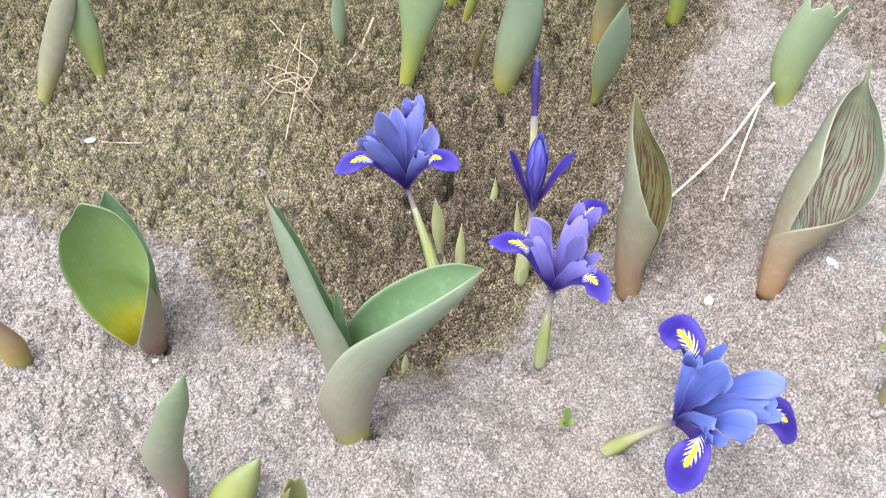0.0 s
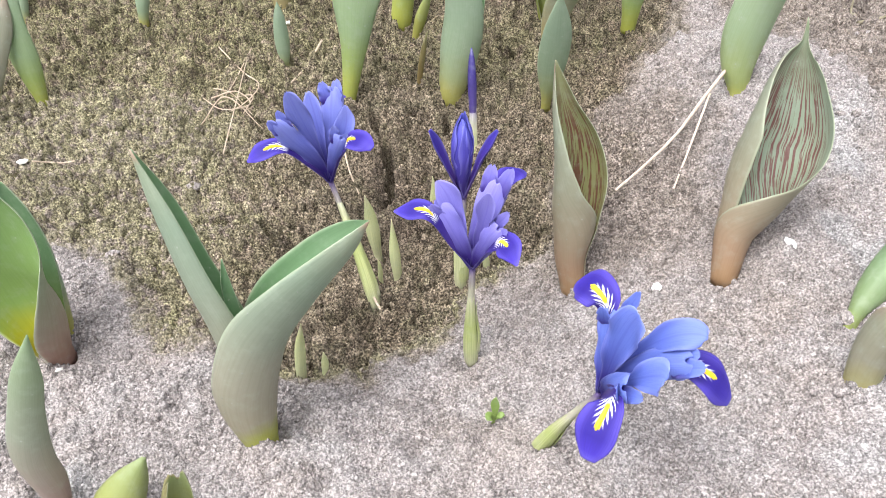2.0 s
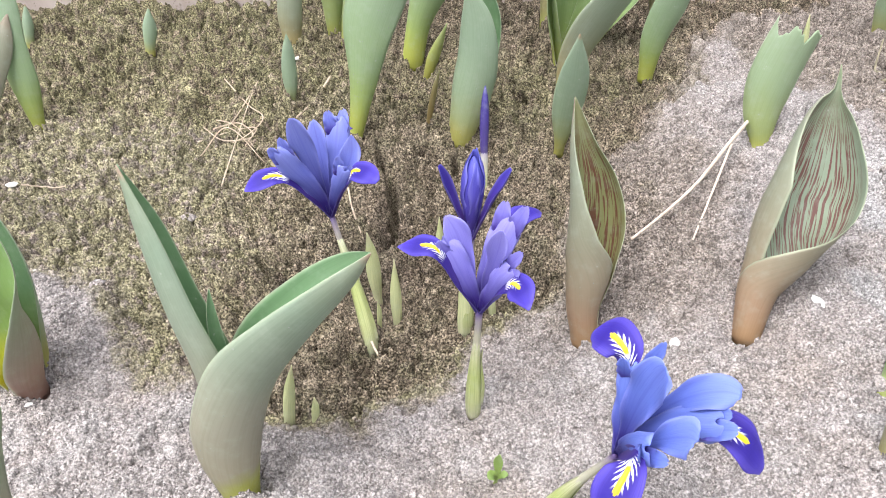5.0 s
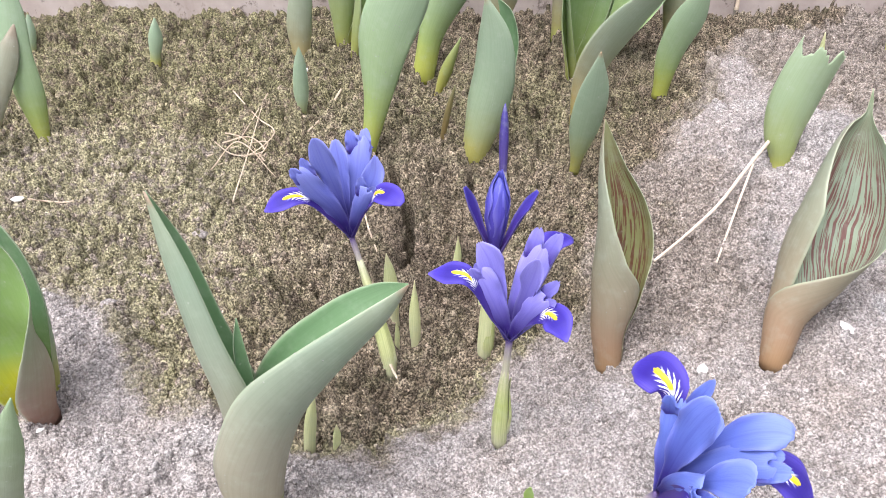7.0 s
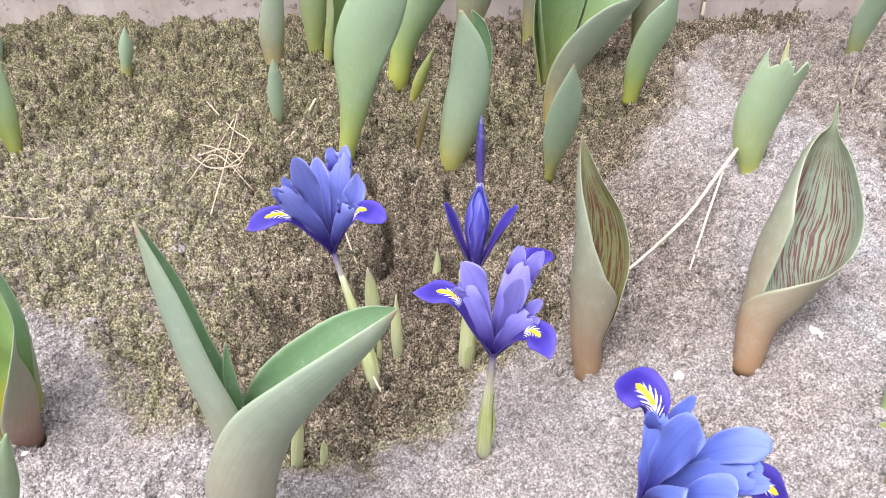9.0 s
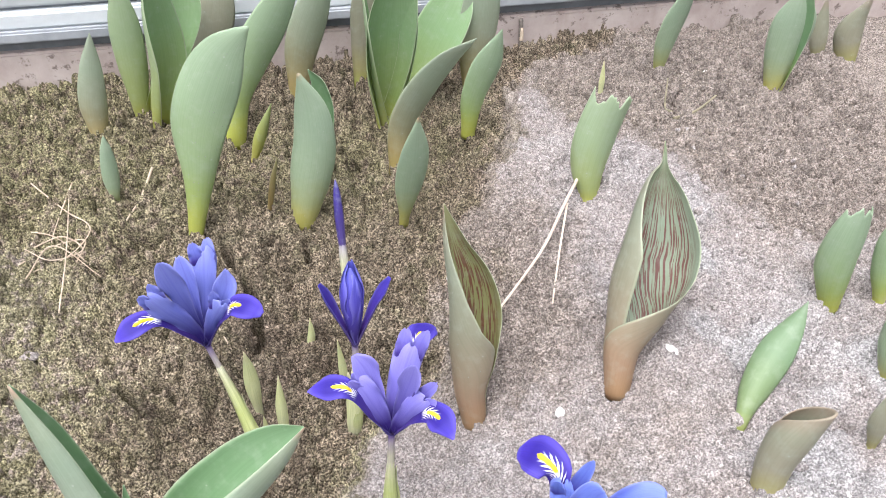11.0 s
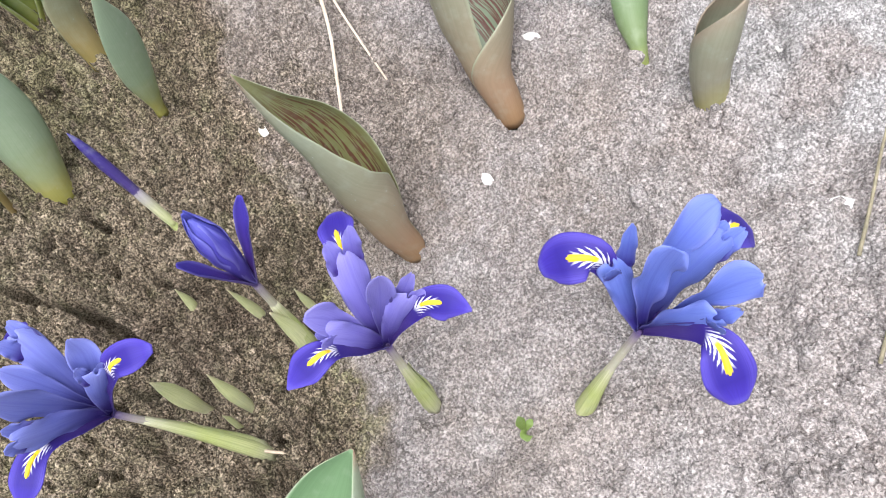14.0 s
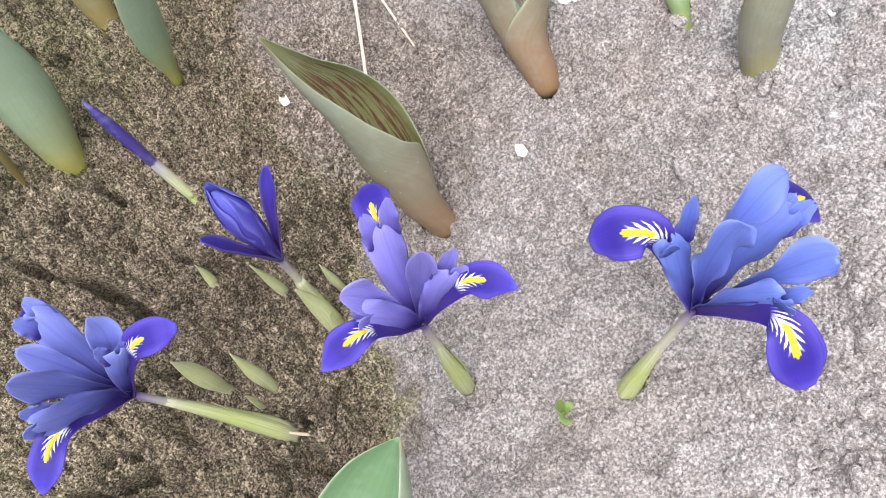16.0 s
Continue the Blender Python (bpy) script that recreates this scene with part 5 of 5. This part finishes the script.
iris("violet dwarf iris with yellow-marked falls at the edge of dry soil", (0.0998, 0.2660, 0.004), (0.1012, 0.2692, 0.029), (0.1034, 0.2735, 0.0555),
     [([(0.0965, 0.2725, 0.0705, 0.0022), (0.0908, 0.2735, 0.0840, 0.0030), (0.0871, 0.2741, 0.0893, 0.0046), (0.0808, 0.2762, 0.0886, 0.0058), (0.0765, 0.2772, 0.0874, 0.0036), (0.0724, 0.2777, 0.0866, 0.0004)], (-0.12, -0.12, 0.98)),
      ([(0.1082, 0.2685, 0.0685, 0.0022), (0.1132, 0.2622, 0.0800, 0.0030), (0.1169, 0.2584, 0.0853, 0.0046), (0.1198, 0.2524, 0.0872, 0.0056), (0.1212, 0.2488, 0.0864, 0.0036), (0.1225, 0.2448, 0.0850, 0.0004)], (-0.42, -0.32, 0.80)),
      ([(0.1090, 0.2805, 0.0690, 0.0024), (0.1148, 0.2890, 0.0820, 0.0034), (0.1190, 0.2945, 0.0870, 0.0052), (0.1232, 0.3000, 0.0870, 0.0062), (0.1268, 0.3045, 0.0835, 0.0028)], (-0.2, -0.25, 0.95))],
     [([(0.0992, 0.2738, 0.0695, 0.0040), (0.0948, 0.2756, 0.0810, 0.0053), (0.0920, 0.2768, 0.0870, 0.0048)], (-0.10, -0.72, 0.66), [(0.0885, 0.2745, 0.0925), (0.0900, 0.2795, 0.0905)]),
      ([(0.1070, 0.2785, 0.0700, 0.0044), (0.1122, 0.2850, 0.0830, 0.0060), (0.1152, 0.2880, 0.0890, 0.0056)], (-0.05, -0.72, 0.66), [(0.1145, 0.2918, 0.0985), (0.1228, 0.2895, 0.0975)]),
      ([(0.1075, 0.2698, 0.0685, 0.0036), (0.1122, 0.2660, 0.0805, 0.0048), (0.1150, 0.2638, 0.0860, 0.0046)], (-0.20, -0.62, 0.75), [(0.1208, 0.2628, 0.0968), (0.1195, 0.2595, 0.0900)])],
     [([(0.1008, 0.2758, 0.0710, 0.0016), (0.0978, 0.2783, 0.0840, 0.0040), (0.0948, 0.2798, 0.0935, 0.0050), (0.0915, 0.2810, 0.0995, 0.0008)], (0.10, -0.72, 0.66)),
      ([(0.1062, 0.2726, 0.0710, 0.0016), (0.1095, 0.2706, 0.0845, 0.0036), (0.1118, 0.2692, 0.0945, 0.0044), (0.1130, 0.2682, 0.1025, 0.0008)], (-0.30, -0.62, 0.70))], PETAL, 0.95, 0.74)
iris("large blue dwarf iris leaning low over dry soil", (0.1285, 0.2152, 0.002), (0.1385, 0.2112, 0.028), (0.1514, 0.2050, 0.0560),
     [([(0.1528, 0.2115, 0.0700, 0.0024), (0.1535, 0.2172, 0.0850, 0.0034), (0.1530, 0.2208, 0.0908, 0.0062), (0.1496, 0.2272, 0.0910, 0.0077), (0.1466, 0.2318, 0.0880, 0.0064), (0.1442, 0.2348, 0.0845, 0.0026)], (-0.46, 0.02, 0.86)),
      ([(0.1515, 0.1950, 0.0715, 0.0024), (0.1512, 0.1850, 0.0838, 0.0034), (0.1495, 0.1795, 0.0850, 0.0060), (0.1458, 0.1742, 0.0805, 0.0076), (0.1438, 0.1708, 0.0760, 0.0062), (0.1424, 0.1683, 0.0718, 0.0028)], (-0.38, -0.36, 0.84)),
      ([(0.1610, 0.2025, 0.0705, 0.0024), (0.1725, 0.1988, 0.0822, 0.0034), (0.1795, 0.1962, 0.0845, 0.0060), (0.1865, 0.1938, 0.0808, 0.0080), (0.1908, 0.1922, 0.0750, 0.0066), (0.1934, 0.1912, 0.0700, 0.0024)], (0.20, -0.20, 0.92))],
     [([(0.1525, 0.2098, 0.0705, 0.0036), (0.1542, 0.2140, 0.0830, 0.0046), (0.1545, 0.2160, 0.0880, 0.0046)], (-0.42, -0.55, 0.70), [(0.1512, 0.2140, 0.0950), (0.1640, 0.2150, 0.1015)]),
      ([(0.1528, 0.1955, 0.0745, 0.0040), (0.1545, 0.1870, 0.0855, 0.0050), (0.1553, 0.1845, 0.0885, 0.0046)], (-0.25, -0.55, 0.78), [(0.1610, 0.1790, 0.0895), (0.1520, 0.1800, 0.0925)]),
      ([(0.1605, 0.2015, 0.0735, 0.0042), (0.1715, 0.1965, 0.0860, 0.0060), (0.1765, 0.1942, 0.0890, 0.0058)], (-0.05, -0.50, 0.85), [(0.1828, 0.1895, 0.0912), (0.1815, 0.1945, 0.0920)])],
     [([(0.1535, 0.2048, 0.0720, 0.0026), (0.1560, 0.2042, 0.0860, 0.0056), (0.1585, 0.2028, 0.0970, 0.0064), (0.1602, 0.2012, 0.1035, 0.0050), (0.1610, 0.2002, 0.1060, 0.0014)], (-0.35, -0.60, 0.70)),
      ([(0.1585, 0.2056, 0.0715, 0.0014), (0.1660, 0.2046, 0.0840, 0.0032), (0.1738, 0.2022, 0.0925, 0.0052), (0.1795, 0.2005, 0.0955, 0.0054), (0.1828, 0.1993, 0.0958, 0.0036), (0.1845, 0.1986, 0.0952, 0.0010)], (-0.25, -0.45, 0.85)),
      ([(0.1560, 0.1965, 0.0745, 0.0013), (0.1605, 0.1885, 0.0880, 0.0032), (0.1635, 0.1835, 0.0960, 0.0060), (0.1655, 0.1802, 0.1000, 0.0056), (0.1668, 0.1778, 0.1018, 0.0014)], (-0.20, -0.50, 0.82))], PETAL_BLUE)


def half_open_iris():
    base, fb = np.array((0.0936, 0.3351, -0.0175)), np.array((0.0973, 0.3434, 0.0355))
    ob = thing("dwarf_iris", base, "half-open dark violet dwarf iris over damp soil", "iris", "dwarf irises")
    line = [(*(base - (0, 0, 0.006)), 0.0021), (*base, 0.0021), (0.0952, 0.3392, 0.009, 0.0018), (*fb, 0.0016)]
    tube("stem", line, TUBE, ob)
    tube("sheath", [(*p[:3], 0.0034 * w) for p, w in zip(curve_at(line, np.linspace(0, 0.72, 5)), (0.9, 1.0, 0.95, 0.8, 0.58))], SHEATH, ob, 14, 14, 0.08)
    arms = [[(0.0928, 0.3430, 0.0500, 0.0017), (0.0885, 0.3440, 0.0630, 0.0026), (0.0862, 0.3444, 0.0710, 0.0030), (0.0838, 0.3446, 0.0778, 0.0012)],
            [(0.1032, 0.3428, 0.0500, 0.0017), (0.1090, 0.3436, 0.0630, 0.0026), (0.1128, 0.3441, 0.0695, 0.0030), (0.1164, 0.3445, 0.0756, 0.0012)],
            [(0.0985, 0.3490, 0.0500, 0.0017), (0.1002, 0.3530, 0.0610, 0.0026), (0.1012, 0.3562, 0.0670, 0.0030), (0.1018, 0.3588, 0.0705, 0.0012)]]
    for k, rows in enumerate(arms):
        out = np.array(rows[-1][:3]) - fb
        blade("fall", [(*fb, 0.0016)] + rows, (-out[0], -out[1] - 0.006, 0.012), (1.8, 1.7, 1.5, 1.3, 0.9), (PETAL_DARK, PETAL_DARK), ob, 0.0005, 26, 14, wave=0.08, seed=k)
    for k in range(5):
        a = k * 2 * math.pi / 5 + 0.5
        dx, dy = math.cos(a), math.sin(a)
        rows = [(0.0978 + 0.0024 * dx, 0.3455 + 0.0024 * dy, 0.050, 0.0036), (0.0985 + 0.0038 * dx, 0.3490 + 0.0038 * dy, 0.061, 0.0052), (0.0991 + 0.0032 * dx, 0.3525 + 0.0032 * dy, 0.0695, 0.0044), (0.0997 + 0.0010 * dx, 0.3565 + 0.0010 * dy, 0.0790 - 0.0012 * k, 0.0006)]
        blade("standard", [(*fb, 0.0018)] + rows, (-dx, -dy, 0.1), (1.2, 1.1, 1.0, 0.8, 0.6), (PETAL_BUD, PETAL_BUD), ob, 0.0005, 26, 14, wave=0.18, seed=k + 9)
    return ob


half_open_iris()


def bud_iris():
    ob = thing("iris_bud", (0.1003, 0.402, -0.008), "closed violet iris bud on a pale stalk", "iris bud", "dwarf irises")
    tube("stem", [(0.1001, 0.399, -0.014, 0.0022), (0.1003, 0.402, -0.008, 0.0026), (0.1010, 0.413, 0.012, 0.0022), (0.1017, 0.4250, 0.034, 0.0017)], SHEATH, ob)
    tube("sheath", [(0.1010, 0.4125, 0.0115, 0.0021), (0.1013, 0.4175, 0.0205, 0.0023), (0.1016, 0.4225, 0.0300, 0.0022), (0.1018, 0.4255, 0.0355, 0.0010)], PALE_SHEATH, ob, 14, 14, 0.06)
    tube("bud", [(0.1014, 0.4180, 0.0215, 0.0016), (0.1017, 0.4250, 0.0345, 0.0022), (0.1020, 0.4310, 0.0455, 0.0026), (0.1023, 0.4360, 0.0545, 0.0022), (0.1025, 0.4395, 0.0610, 0.0012), (0.1026, 0.4412, 0.0640, 0.0002)], BUD, ob, 12, 22, 0.07)
    blade("bract", [(0.1030, 0.4262, 0.0370, 0.0008), (0.1040, 0.4315, 0.0460, 0.0011), (0.1039, 0.4370, 0.0560, 0.0002)], (-0.9, 0.2, 0.1), (0.9, 0.7, 0.4), (PALE_SHEATH, PALE_SHEATH), ob, 0.0003, 14, 6)
    return ob


bud_iris()

# ---- dry stalks, straw and twigs ----
def on_soil(points, r0, r1, lift=0.0012, stiff=False):
    n = len(points) - 1
    ground = broad_rise if stiff else height
    return [(p[0], p[1], float(ground(p[0], p[1])) + lift + (p[2] if len(p) > 2 else 0.0), r0 + (r1 - r0) * i / n) for i, p in enumerate(points)]


def stalk(name, points, r0, r1, material, label, category, group="", lift=0.0042):
    return tagged(tube(name, on_soil(points, r0, r1, lift, "stalk" in name), material, None, 7, 26), label, category, group)


stalk("dry_stalk", [(0.2585, 0.458, 0.006), (0.238, 0.434, 0.004), (0.219, 0.411, 0.002), (0.199, 0.392), (0.180, 0.374)], 0.0011, 0.0007, DRY_STALK, "pale dry stalk lying beside the chewed tulip", "dry stalk", "dry stalks", 0.0062)
stalk("dry_stalk", [(0.241, 0.436, 0.003), (0.229, 0.411), (0.219, 0.389), (0.211, 0.371)], 0.0007, 0.0005, DRY_STALK, "thin pale dry stalk lying on the soil", "dry stalk", "dry stalks", 0.0062)
NEST = [[(-0.090, 0.558), (-0.065, 0.525, 0.004), (-0.045, 0.492, 0.005), (-0.056, 0.475, 0.002), (-0.079, 0.472)],
        [(-0.092, 0.522), (-0.070, 0.503, 0.004), (-0.046, 0.470)], [(-0.061, 0.436), (-0.057, 0.470, 0.003), (-0.062, 0.530)],
        [(-0.086, 0.476), (-0.070, 0.492, 0.003), (-0.048, 0.484, 0.003), (-0.052, 0.468)], [(-0.083, 0.468), (-0.064, 0.476, 0.002), (-0.040, 0.462)],
        [(-0.062, 0.548), (-0.070, 0.515, 0.005), (-0.068, 0.488)], [(-0.078, 0.486), (-0.062, 0.492, 0.005), (-0.050, 0.480, 0.002), (-0.066, 0.470), (-0.080, 0.478, 0.003)]]
for pts in NEST:
    stalk("straw", pts, 0.00048, 0.0003, STRAW, "tan dry straw tangled on damp soil", "straw", "tangled straw")
stalk("straw", [(-0.012, 0.558), (-0.018, 0.528, 0.003), (-0.026, 0.503)], 0.0009, 0.0006, STRAW, "short tan straw leaning on damp soil", "straw", "loose straw")
stalk("straw", [(0.021, 0.423), (0.026, 0.405, 0.003), (0.033, 0.391)], 0.0006, 0.0004, STRAW, "thin curved straw on damp soil", "straw", "loose straw", 0.0050)
stalk("straw", [(0.041, 0.329, 0.002), (0.048, 0.316, 0.003), (0.056, 0.305)], 0.0009, 0.0006, STRAW, "pale root end beside the iris stem", "straw", "loose straw", 0.0040)
stalk("straw", [(-0.175, 0.418), (-0.160, 0.424), (-0.150, 0.421)], 0.0006, 0.0004, STRAW, "short straw bit on damp soil", "straw", "loose straw")
stalk("dry_twig", [(0.225, 0.160), (0.245, 0.165, 0.004), (0.262, 0.171, 0.008), (0.273, 0.174, 0.012)], 0.0008, 0.0005, TWIG, "thin olive dry twig on dry soil", "twig", "dry twigs")
stalk("dry_twig", [(0.192, 0.138), (0.206, 0.142, 0.003), (0.220, 0.148, 0.006), (0.233, 0.157, 0.009)], 0.0008, 0.0004, TWIG, "thin olive dry twig on dry soil", "twig", "dry twigs")
stalk("wooden_peg", [(0.2880, 0.6780, -0.004), (0.2878, 0.6800, 0.012), (0.2874, 0.6815, 0.030)], 0.0022, 0.0019, PEG, "short dark weathered peg leaning on the plinth", "peg")
stalk("wood_splinter", [(0.2862, 0.6735, 0.0), (0.2866, 0.6745, 0.008), (0.2868, 0.6755, 0.015)], 0.0018, 0.0012, STRAW, "pale split stub of wood beside the peg", "splinter")
stalk("dry_twig", [(0.357, 0.533), (0.362, 0.552, 0.004), (0.370, 0.570, 0.010)], 0.0010, 0.0005, TWIG, "thin olive weed stalk", "twig", "dry twigs")
stalk("dry_twig", [(0.360, 0.533), (0.380, 0.538, 0.004), (0.399, 0.546, 0.006)], 0.0014, 0.0006, TWIG, "thin olive weed stalk", "twig", "dry twigs")


# ---- chips and pebbles ----
def pebble(name, x, y, size, flat, material, label, seed, turn=0.0):
    rnd = random.Random(seed)
    bm = bmesh.new()
    bmesh.ops.create_icosphere(bm, subdivisions=1 if material == CHIP else 2, radius=1.0)
    rough = 0.55 if material == CHIP else 0.45
    for v in bm.verts:
        k = 1 + rough * noise.noise(v.co * 1.4 + Vector((seed * 3.1, 0, 0))) + 0.16 * noise.noise(v.co * 5.0 + Vector((0, seed, 0)))
        v.co = Vector((v.co.x * size * k, v.co.y * size * 0.62 * k, v.co.z * size * flat * k))
    me = bpy.data.meshes.new(name)
    bm.to_mesh(me)
    bm.free()
    me.materials.append(material)
    me.polygons.foreach_set("use_smooth", [material != CHIP] * len(me.polygons))
    ob = new(name, me)
    ob.matrix_world = pose(x, y, float(height(x, y)) + size * flat * 0.30, rnd.uniform(-15, 15), rnd.uniform(-15, 15), turn)
    return tagged(ob, label, "pebble", name + "s on the soil")


for k, (x, y, s, turn) in enumerate([(0.2600, 0.3225, 0.0042, 110), (0.1915, 0.3015, 0.0044, 70), (0.163, 0.416, 0.0040, 70), (0.247, 0.174, 0.0050, 100), (-0.186, 0.424, 0.0042, 0),
                                     (0.341, 0.277, 0.0032, 20), (-0.103, 0.263, 0.0026, 40), (-0.045, 0.600, 0.0040, 40), (0.350, 0.330, 0.0030, 10), (0.300, 0.225, 0.0022, 80), (0.418, 0.597, 0.0026, 30)]):
    pebble("white_chip", x, y, s, 0.38, CHIP, "small white mineral chip lying on soil", 5 + k, turn)
for k, (x, y, s, turn) in enumerate([(-0.102, 0.342, 0.0050, 30), (0.089, 0.266, 0.0032, 10), (-0.072, 0.405, 0.0055, 0), (0.286, 0.243, 0.0045, 0), (0.262, 0.228, 0.0040, 50), (0.185, 0.262, 0.0055, 20), (0.213, 0.240, 0.0060, 60)]):
    pebble("soil_lump", x, y, s, 0.55, SOIL, "rounded greyish lump of soil", 31 + k, turn)
scatter = random.Random(8)
for k in range(34):
    x, y = (scatter.uniform(0.31, 0.43), scatter.uniform(0.38, 0.53)) if k < 24 else (scatter.uniform(0.17, 0.34), scatter.uniform(0.16, 0.26))
    pebble("soil_lump", x, y, scatter.uniform(0.0020, 0.0042), 0.6, SOIL, "small dry lump of crumbling soil", 50 + k, scatter.uniform(0, 180))
